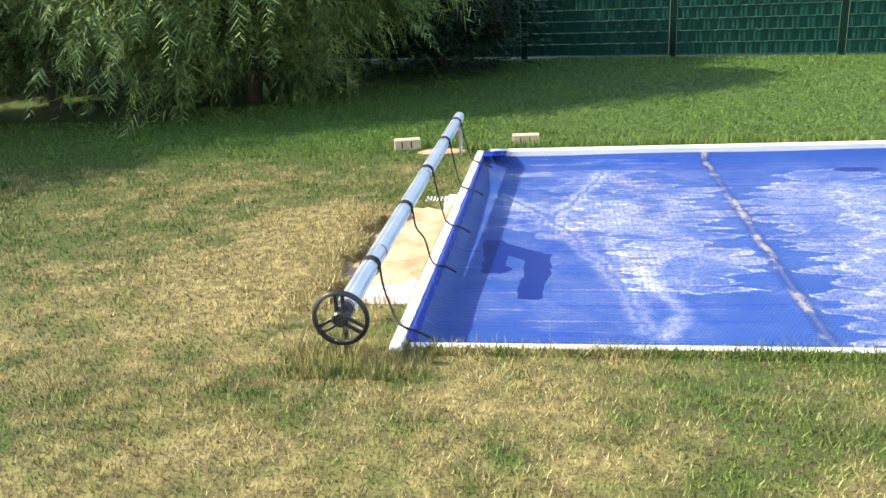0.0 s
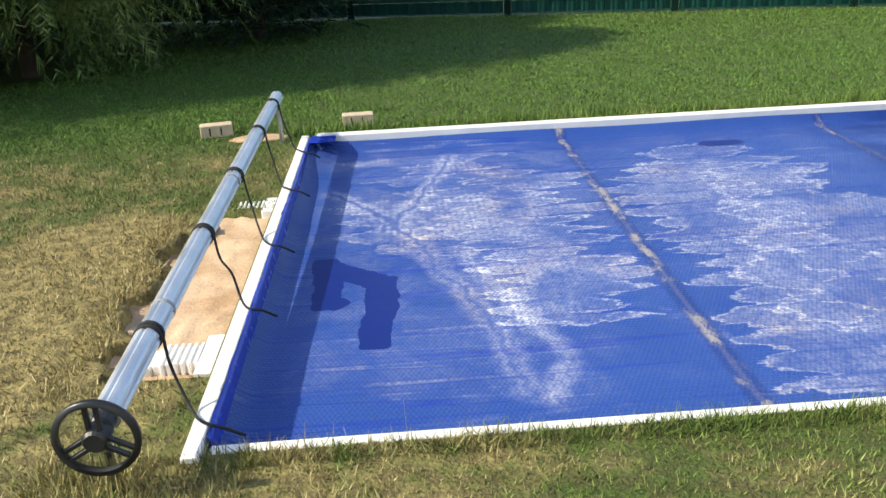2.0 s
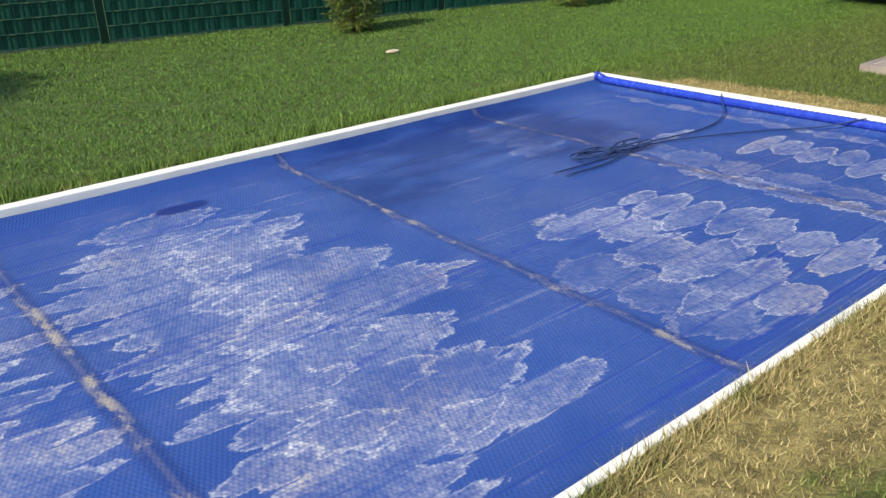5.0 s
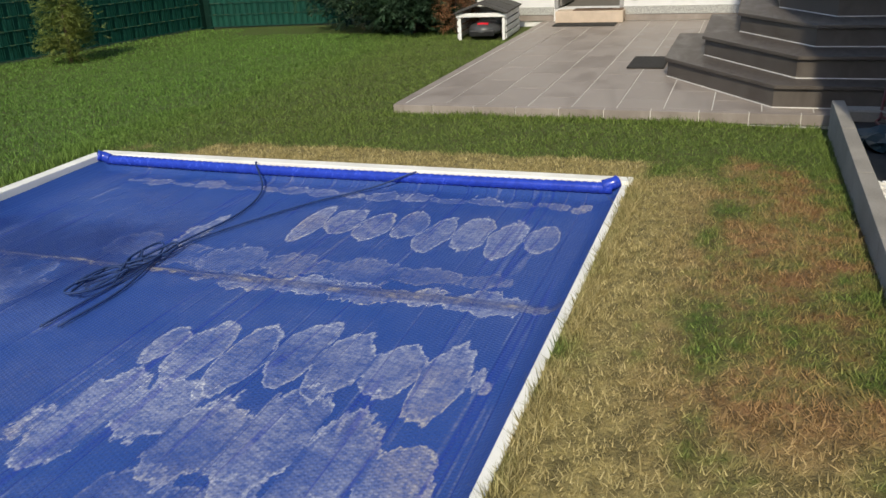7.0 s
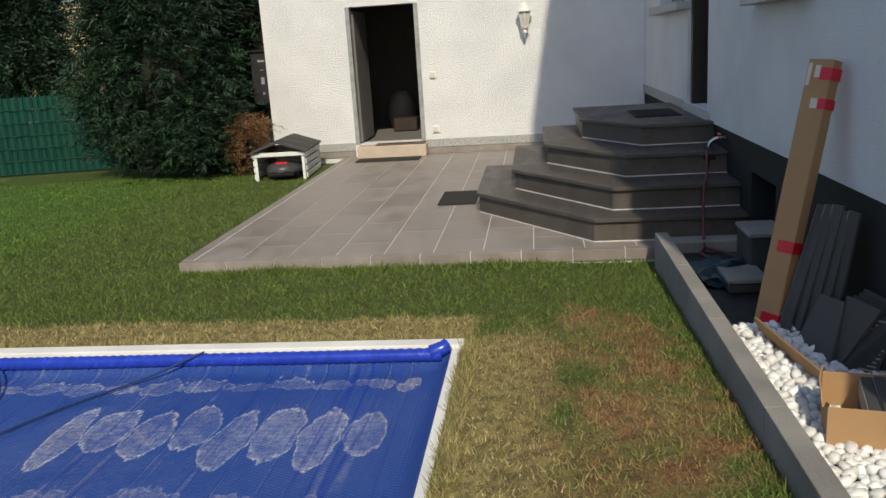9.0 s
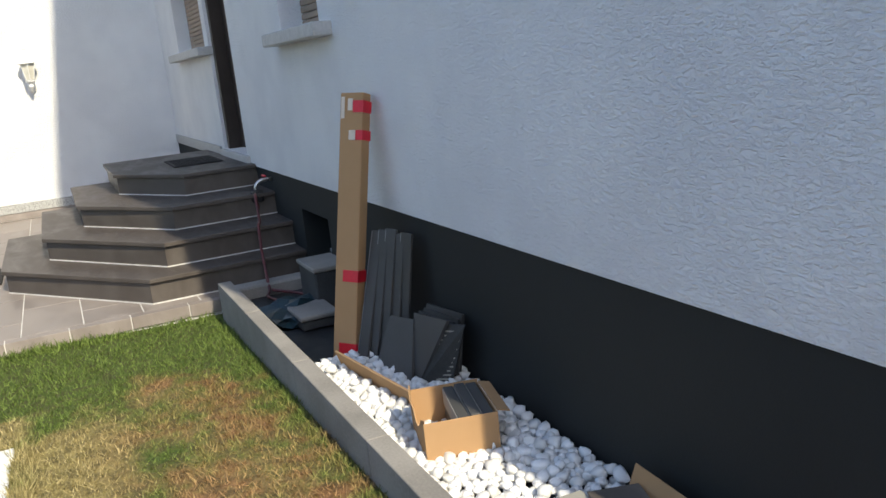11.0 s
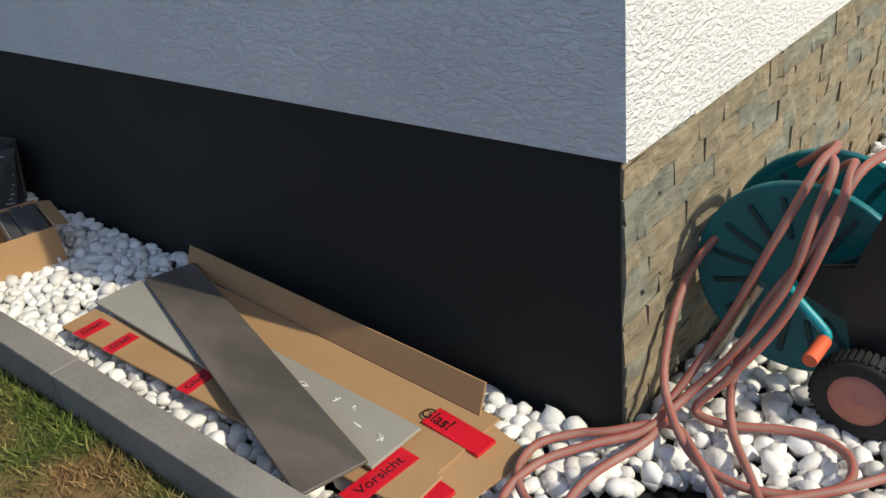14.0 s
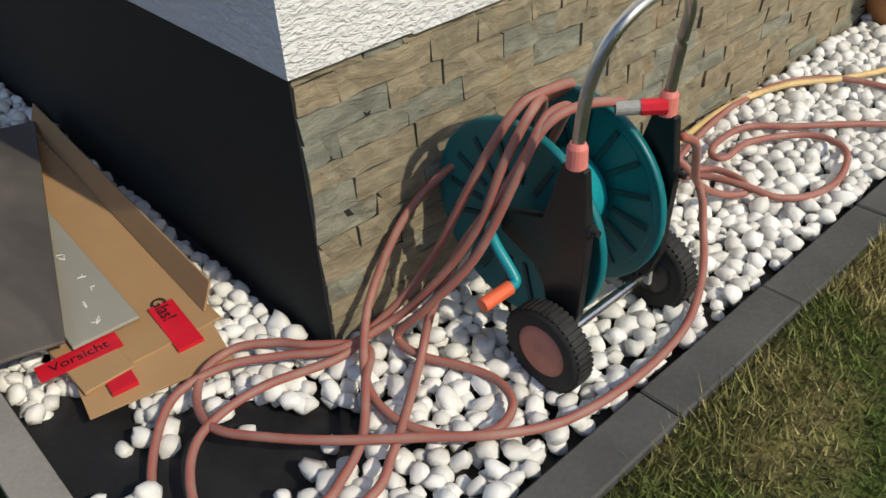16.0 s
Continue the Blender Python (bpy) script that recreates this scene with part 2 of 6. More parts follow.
    crease = k.ramp(k.math('ABSOLUTE', k.math('SUBTRACT', long_lines, 0.5)), 0.0, 0.015, 1.0, 0.0)
    pale_line = k.math('MULTIPLY', k.ramp(k.math('ABSOLUTE', k.math('SUBTRACT', long_lines, 0.47)), 0.0, 0.02, 1.0, 0.0), k.ramp(cloud, 0.42, 0.6))
    gx = k.math('SINE', k.math('ADD', k.math('MULTIPLY', x, 300.0), k.math('MULTIPLY', k.math('FLOOR', k.math('DIVIDE', y, 0.02094)), 3.14159)))
    grid = k.math('MULTIPLY', k.math('ADD', gx, 1.0), k.math('ADD', k.math('SINE', k.math('MULTIPLY', y, 300.0)), 1.0))
    hatch = k.math('ADD', 0.90, k.math('MULTIPLY', k.math('SINE', k.math('ADD', k.math('MULTIPLY', x, 170.0), k.math('MULTIPLY', bend, 6.0))), 0.10))
    rows = k.math('MULTIPLY', k.math('ADD', 0.72, k.math('MULTIPLY', grid, 0.09)), hatch)
    grain = k.noise(pos, 38, 4, 0.7)
    first = k.box(x, y, -0.52, 1.15, 3.75, 7.35, 0.18)
    veil = k.math('MULTIPLY', k.ramp(cloud, 0.36, 0.66), k.math('ADD', 0.35, k.math('MULTIPLY', first, 0.9)))
    veil = k.math('MULTIPLY', veil, k.math('MULTIPLY', k.ramp(y, 7.3, 7.6, 1.0, 0.0), k.ramp(y, 3.8, 5.2, 0.4, 1.0)))
    lime = k.math('ADD', k.math('MULTIPLY', fill, 0.31), k.math('MULTIPLY', rim, 0.46))
    lime = k.math('ADD', lime, k.math('MULTIPLY', veil, 0.12))
    lime = k.math('ADD', lime, k.math('MULTIPLY', halo, 0.34))
    lime = k.math('ADD', lime, k.math('MULTIPLY', pale_line, 0.14))
    lime = k.math('MULTIPLY', k.math('MULTIPLY', lime, rows), k.ramp(grain, 0.30, 0.64, 0.25, 1.5))
    lime = k.math('MULTIPLY', lime, k.math('SUBTRACT', 1.0, k.math('MULTIPLY', k.math('MAXIMUM', core, k.math('MULTIPLY', crease, 0.5)), 0.8)))
    lime = k.math('MINIMUM', lime, 0.85)
    # puddles
    a = stroke_mask(k, x, y, PUDDLE, k.math('MULTIPLY', rag, 0.5), 0.03)
    soak = k.math('MULTIPLY', wetzone, k.ramp(k.noise(k.scaled(pos, (0.55, 1.7, 1)), 1.4, 5.0, 0.6), 0.36, 0.58))
    a = k.math('ADD', a, k.math('MULTIPLY', k.box(x, y, 2.15, 2.75, 7.0, 7.35, 0.2), 0.53))
    wet = k.ramp(k.math('ADD', a, k.math('MULTIPLY', wob, 0.8)), 0.44, 0.50)
    crease = k.math('MULTIPLY', crease, k.math('SUBTRACT', 1.0, wet))
    lime = k.math('MULTIPLY', lime, k.math('SUBTRACT', 1.0, k.math('MULTIPLY', wet, 0.97)))
    blue = k.mix(k.noise(pos, 1.1, 4), (0.018, 0.050, 0.232), (0.031, 0.082, 0.312))
    blue = k.mix(k.math('MULTIPLY', crease, 0.5), blue, (0.010, 0.030, 0.30))
    blue = k.mix(k.math('MULTIPLY', soak, 0.85), blue, (0.004, 0.021, 0.145))
    lime = k.math('MULTIPLY', lime, k.math('SUBTRACT', 1.0, k.math('MULTIPLY', soak, 0.8)))
    blue = k.mix(wet, blue, (0.004, 0.016, 0.15))
    pale = k.mix(k.ramp(k.noise(pos, 1.7, 4), 0.48, 0.66), (0.64, 0.65, 0.68), (0.66, 0.60, 0.50))
    c = k.mix(lime, blue, pale)
    weld = k.ramp(s1, 0.004, 0.016, 1.0, 0.0)
    c = k.mix(k.math('MULTIPLY', k.ramp(s1, 0.03, 0.06, 1.0, 0.0), 0.45), c, (0.010, 0.022, 0.13))
    dirt = k.math('MULTIPLY', seam, k.ramp(k.noise(k.scaled(pos, (9, 4.5, 1)), 1.0, 5, 0.7), 0.50, 0.62))
    dirt = k.math('MAXIMUM', dirt, k.math('MULTIPLY', weld, 0.15))
    c = k.mix(k.math('MULTIPLY', dirt, 0.75), c, k.mix(grain, (0.20, 0.17, 0.13), (0.55, 0.50, 0.42)))
    k.colour(c)
    k.rough(k.mix(wet, k.mix(lime, (0.40, 0.40, 0.40), (0.8, 0.8, 0.8)), (0.42, 0.42, 0.42)))
    h = k.math('MULTIPLY', grid, k.math('SUBTRACT', 1.0, k.math('MULTIPLY', wet, 0.95)))
    h = k.math('ADD', k.math('MULTIPLY', h, 0.25), k.math('MULTIPLY', k.noise(pos, 5.0, 3), 1.6))
    h = k.math('ADD', h, k.math('MULTIPLY', crease, 1.2))
    return k.bump(h, 0.55, 0.004).m


def plaster_material():
    k = Mat('white_scratch_plaster', 0.9, 0, 0.3)
    pos = k.pos()
    worm = k.noise(k.scaled(pos, (40, 40, 95)), 1.0, 3.0, 0.6, 0.5)
    coarse = k.noise(pos, 1.5, 3)
    k.colour(k.mix(k.ramp(coarse, 0.3, 0.7), (0.74, 0.74, 0.745), (0.82, 0.82, 0.815)))
    return k.bump(k.ramp(worm, 0.38, 0.68), 0.85, 0.0055).m


def plinth_material():
    k = Mat('anthracite_plinth_paint', 0.78, 0, 0.3)
    pos = k.pos()
    spots = k.ramp(k.noise(pos, 9, 5, 0.7), 0.70, 0.74)
    c = k.mix(k.noise(pos, 1.2, 4), (0.0150, 0.0172, 0.0172), (0.0235, 0.0262, 0.0255))
    k.colour(k.mix(k.math('MULTIPLY', spots, 0.35), c, (0.14, 0.14, 0.14)))
    return k.bump(k.noise(pos, 120, 3), 0.25, 0.003).m


def stone_material():
    k = Mat('split_stone', 0.85, 0, 0.3)
    pos, r = k.pos(), k.rand()
    grain = k.noise(k.scaled(pos, (20, 9, 34), 0.2), 1.0, 6, 0.7, 0.4)
    c = k.mix(r, (0.37, 0.30, 0.195), (0.32, 0.285, 0.20))
    c = k.mix(k.ramp(k.math('FRACT', k.math('MULTIPLY', r, 7.3)), 0.5, 0.9), c, (0.25, 0.28, 0.24))
    c = k.mix(k.ramp(grain, 0.35, 0.75), k.mix(0.55, c, (0.10, 0.085, 0.06)), k.mix(0.3, c, (0.50, 0.42, 0.29)))
    rust = k.ramp(k.noise(pos, 7, 4), 0.55, 0.75)
    k.colour(k.mix(k.math('MULTIPLY', rust, 0.4), c, (0.34, 0.22, 0.11)))
    return k.bump(grain, 0.9, 0.012).m


def tile_material(name, lo, hi, rough=0.5):
    k = Mat(name, rough, 0, 0.4)
    pos = k.pos()
    a = k.noise(k.scaled(pos, (1.0, 2.5, 1.5)), 2.2, 5, 0.6, 0.5)
    v = k.math('ADD', k.math('MULTIPLY', a, 0.86), k.math('MULTIPLY', k.rand(), 0.14))
    k.colour(k.mix(k.ramp(v, 0.3, 0.75), lo, hi))
    k.rough(k.ramp(a, 0.3, 0.7, rough - 0.1, rough + 0.12))
    return k.bump(k.noise(pos, 90, 3), 0.12, 0.002).m


def pebble_material():
    k = Mat('white_marble_pebble', 0.55, 0, 0.4)
    pos = k.pos()
    v = k.math('ADD', k.math('MULTIPLY', k.noise(pos, 12, 3), 0.5), k.math('MULTIPLY', k.math('FRACT', k.math('ADD', k.rand(), k.island())), 0.6))
    k.colour(k.mix(k.ramp(v, 0.2, 0.85), (0.66, 0.65, 0.62), (0.86, 0.86, 0.85)))
    return k.bump(k.noise(pos, 110, 3), 0.35, 0.003).m


def cardboard_material():
    k = Mat('brown_cardboard', 0.85, 0, 0.2)
    v = k.obj()
    flute = k.noise(k.scaled(v, (3, 160, 3)), 1.0, 1)
    c = k.mix(k.noise(v, 5, 4), (0.36, 0.215, 0.105), (0.455, 0.285, 0.148))
    return k.colour(c).bump(flute, 0.12, 0.001).m


def hose_material():
    k = Mat('red_ribbed_hose', 0.55, 0, 0.4)
    uv = k.n.new("ShaderNodeTexCoord").outputs["UV"]
    p = k.xyz(uv)
    stripe = k.ramp(k.math('ABSOLUTE', k.math('SUBTRACT', k.math('FRACT', k.math('MULTIPLY', p[1], 4.0)), 0.5)), 0.28, 0.36)
    c = k.mix(stripe, (0.29, 0.145, 0.12), (0.42, 0.105, 0.08))
    dust = k.ramp(k.noise(k.pos(), 14, 4), 0.4, 0.75)
    return k.colour(k.mix(k.math('MULTIPLY', dust, 0.4), c, (0.40, 0.27, 0.22))).m


def foliage_material(name, dark, light, tip):
    k = Mat(name, 0.6, 0, 0.3)
    i = k.island()
    c = k.mix(i, dark, light)
    c = k.mix(k.math('MULTIPLY', k.ramp(k.noise(k.pos(), 1.7, 3), 0.45, 0.7), 0.6), c, tip)
    return k.colour(c).m


def fence_material():
    k = Mat('green_privacy_strip', 0.6, 0, 0.18)
    v = k.noise(k.pos(), 1.5, 4)
    k.colour(k.mix(k.math('ADD', k.math('MULTIPLY', v, 0.6), k.math('MULTIPLY', k.rand(), 0.4)), (0.004, 0.042, 0.031), (0.009, 0.068, 0.049)))
    return k.m


M['sand'] = sand_material()
M['cover'] = cover_material()
M['plaster'] = plaster_material()
M['plinth'] = plinth_material()
M['stone'] = stone_material()
M['pebble'] = pebble_material()
M['card'] = cardboard_material()
M['hose'] = hose_material()
M['fence'] = fence_material()
M['terrace'] = tile_material('taupe_floor_tile', (0.225, 0.192, 0.170), (0.315, 0.275, 0.245))
M['steptile'] = tile_material('dark_step_tile', (0.068, 0.056, 0.048), (0.105, 0.090, 0.078), 0.5)
M['slab'] = tile_material('grey_porcelain_plank', (0.085, 0.074, 0.066), (0.175, 0.152, 0.132), 0.55)
M['slabdark'] = tile_material('dark_plank', (0.05, 0.049, 0.047), (0.085, 0.083, 0.08), 0.55)
# dark grey with uneven tone
M['darkgrey'] = plain('mottled_dark_grey', (0.045, 0.046, 0.045), 0.8, 0, 0.3, 6)
M['slabback'] = tile_material('tile_back', (0.30, 0.29, 0.25), (0.36, 0.345, 0.30), 0.8)
M['kerb'] = plain('kerb_concrete', (0.25, 0.232, 0.208), 0.85, 0, 0.22, 3, 0.3)
M['kerbside'] = plain('dark_kerb_slab', (0.075, 0.075, 0.074), 0.8, 0, 0.25, 5, 0.3)
M['grout'] = plain('grout', (0.62, 0.60, 0.57), 0.9, 0, 0.15)
M['white'] = plain('white_plastic', (0.78, 0.77, 0.74), 0.45, 0, 0.06, 4, 0.05)
M['coping'] = plain('white_coping', (0.76, 0.75, 0.70), 0.6, 0, 0.10, 3, 0.2)
M['poolwall'] = plain('pool_wall', (0.20, 0.33, 0.55), 0.5, 0, 0.1)
M['alu'] = plain('aluminium_tube', (0.66, 0.68, 0.70), 0.38, 0.75, 0.10, 6)
M['steel'] = plain('brushed_steel', (0.55, 0.54, 0.52), 0.3, 1.0, 0.12, 6)
M['black'] = plain('black_plastic', (0.012, 0.012, 0.013), 0.42, 0, 0.3, 12)
M['rubber'] = plain('black_rubber', (0.018, 0.018, 0.018), 0.75, 0, 0.4, 25, 0.3)
M['strap'] = plain('black_webbing', (0.014, 0.014, 0.015), 0.8, 0, 0.3, 40)
M['teal'] = plain('teal_plastic', (0.002, 0.155, 0.18), 0.42, 0, 0.15, 6)
# darker copy of the teal for the shaded flange slots
M['tealshade'] = plain('shaded_teal_plastic', (0.004, 0.045, 0.055), 0.45, 0, 0.15, 6)
M['teallight'] = plain('light_teal_plastic', (0.01, 0.30, 0.36), 0.4, 0, 0.12, 6)
M['orange'] = plain('orange_plastic', (0.75, 0.13, 0.05), 0.45, 0, 0.1)
M['salmon'] = plain('faded_red_plastic', (0.52, 0.21, 0.155), 0.6, 0, 0.12)
M['pinkred'] = plain('pink_red_plastic', (0.72, 0.22, 0.19), 0.5, 0, 0.1)
M['red'] = plain('red_tape', (0.62, 0.012, 0.028), 0.35, 0, 0.12)
M['tapebar'] = plain('black_print', (0.02, 0.01, 0.01), 0.5)
M['paper'] = plain('pale_paper', (0.68, 0.60, 0.50), 0.8, 0, 0.1)
M['rope'] = plain('navy_rope', (0.012, 0.035, 0.13), 0.7, 0, 0.3, 60)
M['liner'] = plain('black_weed_sheet', (0.012, 0.012, 0.013), 0.55, 0, 0.4, 9, 0.3)
M['bark'] = plain('bark', (0.085, 0.062, 0.045), 0.9, 0, 0.4, 9, 0.6)
M['brick'] = plain('buff_brick', (0.50, 0.40, 0.27), 0.9, 0, 0.15, 14, 0.4)
M['granite'] = plain('speckled_granite', (0.36, 0.36, 0.345), 0.5, 0, 0.45, 60, 0.1, fine=200)
M['wood'] = plain('white_painted_wood', (0.72, 0.72, 0.70), 0.6, 0, 0.08, 5)
M['roofing'] = plain('dark_roof_shingle', (0.055, 0.053, 0.05), 0.9, 0, 0.3, 14, 0.4)
M['shutter'] = plain('brown_roller_shutter', (0.27, 0.20, 0.145), 0.6, 0, 0.12)
M['doorwood'] = plain('dark_brown_door', (0.035, 0.024, 0.018), 0.5, 0, 0.25)
M['sill'] = plain('grey_stone_sill', (0.46, 0.455, 0.44), 0.7, 0, 0.12, 20)
M['doormat'] = plain('dark_doormat', (0.022, 0.02, 0.018), 0.95, 0, 0.3, 60, 0.4)
M['beige'] = plain('beige_step', (0.52, 0.42, 0.33), 0.75, 0, 0.1)
# dark tone: the shade inside the far room is put into the colour
M['darkroom'] = plain('dim_interior', (0.16, 0.15, 0.14), 0.9, 0, 0.1)
M['beigehouse'] = plain('beige_render', (0.56, 0.41, 0.25), 0.9, 0, 0.06, 1)
M['yellowhouse'] = plain('yellow_render', (0.78, 0.60, 0.22), 0.9, 0, 0.06, 1)
M['rooftile'] = plain('neighbour_roof', (0.20, 0.11, 0.07), 0.8, 0, 0.2)
M['glass'] = plain('lamp_glass', (0.62, 0.60, 0.52), 0.15, 0, 0.1)
M['greypaint'] = plain('grey_paint', (0.30, 0.30, 0.30), 0.6)
M['cedar'] = foliage_material('weeping_cypress', (0.045, 0.088, 0.024), (0.17, 0.255, 0.062), (0.36, 0.43, 0.13))
M['spruce'] = foliage_material('dark_spruce', (0.012, 0.030, 0.016), (0.030, 0.062, 0.030), (0.028, 0.075, 0.030))
M['arb'] = foliage_material('arborvitae', (0.05, 0.085, 0.014), (0.13, 0.17, 0.035), (0.17, 0.19, 0.04))
M['rust_leaf'] = foliage_material('dead_foliage', (0.16, 0.075, 0.035), (0.30, 0.15, 0.07), (0.22, 0.11, 0.05))
M['fencepost'] = plain('dark_green_post', (0.004, 0.020, 0.015), 0.8, 0, 0.2, spec=0.08)


# ---- mesh tools ----
def link(name, bm, mat, smooth=False):
    me = bpy.data.meshes.new(name)
    bm.normal_update()
    bm.to_mesh(me)
    bm.free()
    me.materials.append(mat)
    if smooth:
        for f in me.polygons:
            f.use_smooth = True
    return new(name, me)


def part(name, bm, mat, parent, label="", smooth=False):
    ob = link(name, bm, mat, smooth)
    ob.parent = parent
    if label:
        ob["label"] = label
    return ob


def thing(name, label, category, x=0, y=0, z=0, rz=0, group="", kind=""):
    """The Empty at a thing's base, to which its parts are tied."""
    ob = new(name)
    ob.matrix_world = pose(x, y, z, 0, 0, rz)
    return tagged(ob, label, category, group, kind)


def solid(name, bm, mat, label, category="", kind="", smooth=False, group=""):
    return tagged(link(name, bm, mat, smooth), label, category, group, kind)


def box_bm(x0, x1, y0, y1, z0, z1, bev=0.0, bm=None, m=None, seg=1):
    bm = bm or bmesh.new()
    r = bmesh.ops.create_cube(bm, size=1)
    vs = r["verts"]
    bmesh.ops.transform(bm, matrix=Matrix.Translation(((x0 + x1) / 2, (y0 + y1) / 2, (z0 + z1) / 2)) @ Matrix.Diagonal((x1 - x0, y1 - y0, z1 - z0, 1)), verts=vs)
    if bev:
        es = list({e for v in vs for e in v.link_edges})
        r = bmesh.ops.bevel(bm, geom=es, offset=bev, segments=seg, affect='EDGES', profile=0.6)
        vs = list({v for f in r["faces"] for v in f.verts} | {v for v in vs if v.is_valid})
    if m is not None:
        bmesh.ops.transform(bm, matrix=m, verts=vs)
    return bm


def prism_bm(pts, z0, z1, bev=0.0, bm=None):
    """An upright prism over a plan outline, anticlockwise."""
    bm = bm or bmesh.new()
    lo = [bm.verts.new((x, y, z0)) for x, y in pts]
    hi = [bm.verts.new((x, y, z1)) for x, y in pts]
    n = len(pts)
    fs = [bm.faces.new(hi), bm.faces.new(lo[::-1])]
    for i in range(n):
        fs.append(bm.faces.new((lo[i], lo[(i + 1) % n], hi[(i + 1) % n], hi[i])))
    if bev:
        bmesh.ops.bevel(bm, geom=[e for e in bm.edges], offset=bev, segments=1, affect='EDGES')
    return bm


def lathe_bm(profile, n=32, axis='z', bm=None, m=None, cap=True):
    """A turned form from (radius, height) pairs."""
    bm = bm or bmesh.new()
    rings = []
    for r, h in profile:
        rings.append([bm.verts.new((r * math.cos(2 * math.pi * i / n), r * math.sin(2 * math.pi * i / n), h)) for i in range(n)])
    for a, b in zip(rings, rings[1:]):
        for i in range(n):
            bm.faces.new((a[i], a[(i + 1) % n], b[(i + 1) % n], b[i]))
    if cap:
        bm.faces.new(rings[0][::-1])
        bm.faces.new(rings[-1])
    vs = [v for r in rings for v in r]
    if axis == 'y':
        bmesh.ops.rotate(bm, verts=vs, matrix=Matrix.Rotation(-math.pi / 2, 3, 'X'))
    if axis == 'x':
        bmesh.ops.rotate(bm, verts=vs, matrix=Matrix.Rotation(math.pi / 2, 3, 'Y'))
    if m is not None:
        bmesh.ops.transform(bm, matrix=m, verts=vs)
    return bm


def rod_bm(a, b, r, n=12, bm=None, r2=None):
    a, b = Vector(a), Vector(b)
    d = b - a
    m = Matrix.Translation(a) @ d.to_track_quat('Z', 'Y').to_matrix().to_4x4()
    return lathe_bm([(r, 0), (r if r2 is None else r2, d.length)], n, 'z', bm, m)


def curve_points(pts, per=10):
    """A smooth run through the given places."""
    p = [Vector(q) for q in pts]
    p = [2 * p[0] - p[1]] + p + [2 * p[-1] - p[-2]]
    out = []
    for i in range(1, len(p) - 2):
        for k in range(per):
            t = k / per
            a, b, c, d = p[i - 1], p[i], p[i + 1], p[i + 2]
            out.append(0.5 * ((2 * b) + (c - a) * t + (2 * a - 5 * b + 4 * c - d) * t * t + (3 * b - a - 3 * c + d) * t ** 3))
    return out + [p[-2]]


def pipe_bm(pts, r, n=8, per=10, ribs=0.0, uv=False, bm=None):
    """A round hose or cord along a smooth run of places."""
    bm = bm or bmesh.new()
    c = curve_points(pts, per)
    lay = bm.loops.layers.uv.verify() if uv else None
    up = Vector((0, 0, 1))
    rings = []
    for i, q in enumerate(c):
        d = (c[min(i + 1, len(c) - 1)] - c[max(i - 1, 0)]).normalized()
        s = d.cross(up)
        if s.length < 0.2:
            s = d.cross(Vector((0, 1, 0)))
        s.normalize()
        w = s.cross(d)
        rr = r * (1 + (ribs if i % 2 else 0))
        rings.append([bm.verts.new(q + rr * (math.cos(2 * math.pi * k / n) * s + math.sin(2 * math.pi * k / n) * w)) for k in range(n)])
    for j, (a, b) in enumerate(zip(rings, rings[1:])):
        for i in range(n):
            f = bm.faces.new((a[i], a[(i + 1) % n], b[(i + 1) % n], b[i]))
            f.smooth = True
            if uv:
                for l, (u, v) in zip(f.loops, ((j, i), (j, i + 1), (j + 1, i + 1), (j + 1, i))):
                    l[lay].uv = (u / 10, v / n)
    bm.faces.new(rings[0][::-1])
    bm.faces.new(rings[-1])
    return bm


def raw_mesh(name, verts, faces, mat, smooth=False):
    """A large mesh from arrays: all faces have the same number of corners."""
    me = bpy.data.meshes.new(name)
    verts, faces = np.asarray(verts, np.float32), np.asarray(faces, np.int32)
    nf, k = faces.shape
    me.vertices.add(len(verts))
    me.vertices.foreach_set("co", verts.ravel())
    me.loops.add(nf * k)
    me.loops.foreach_set("vertex_index", faces.ravel())
    me.polygons.add(nf)
    me.polygons.foreach_set("loop_start", np.arange(0, nf * k, k, dtype=np.int32))
    me.polygons.foreach_set("loop_total", np.full(nf, k, np.int32))
    me.polygons.foreach_set("use_smooth", np.full(nf, smooth))
    me.update(calc_edges=True)
    me.validate()
    me.materials.append(mat)
    return new(name, me)


# ---- ground ----
def step01(v, a, b):
    t = np.clip((v - a) / (b - a), 0, 1)
    return t * t * (3 - 2 * t)


def lawn_z(x, y):
    x, y = np.asarray(x, float), np.asarray(y, float)
    hx = np.interp(x, (4.8, 8.6), (0.115, -0.03))
    z = step01(y, 3.42, 2.45) * hx
    z = z + 0.012 * np.sin(x * 1.7 + 0.6) * np.sin(y * 1.3) * step01(np.abs(y - 5.6), 2.3, 3.5)
    bed = (x > 2.785) & (y < 2.215)
    return np.where(bed, 0.02, z)


def pit_mask(x, y):
    """The dug-out patch beside the skimmers, with a ragged turf edge."""
    r = 0.05 * math.sin(y * 9.0) + 0.04 * math.sin(y * 23.0 + 1.0)
    return -1.30 + r + 0.55 * max(0, 4.25 - y) + 0.35 * max(0, y - 5.5) < x < -0.78 and 4.02 < y < 5.98


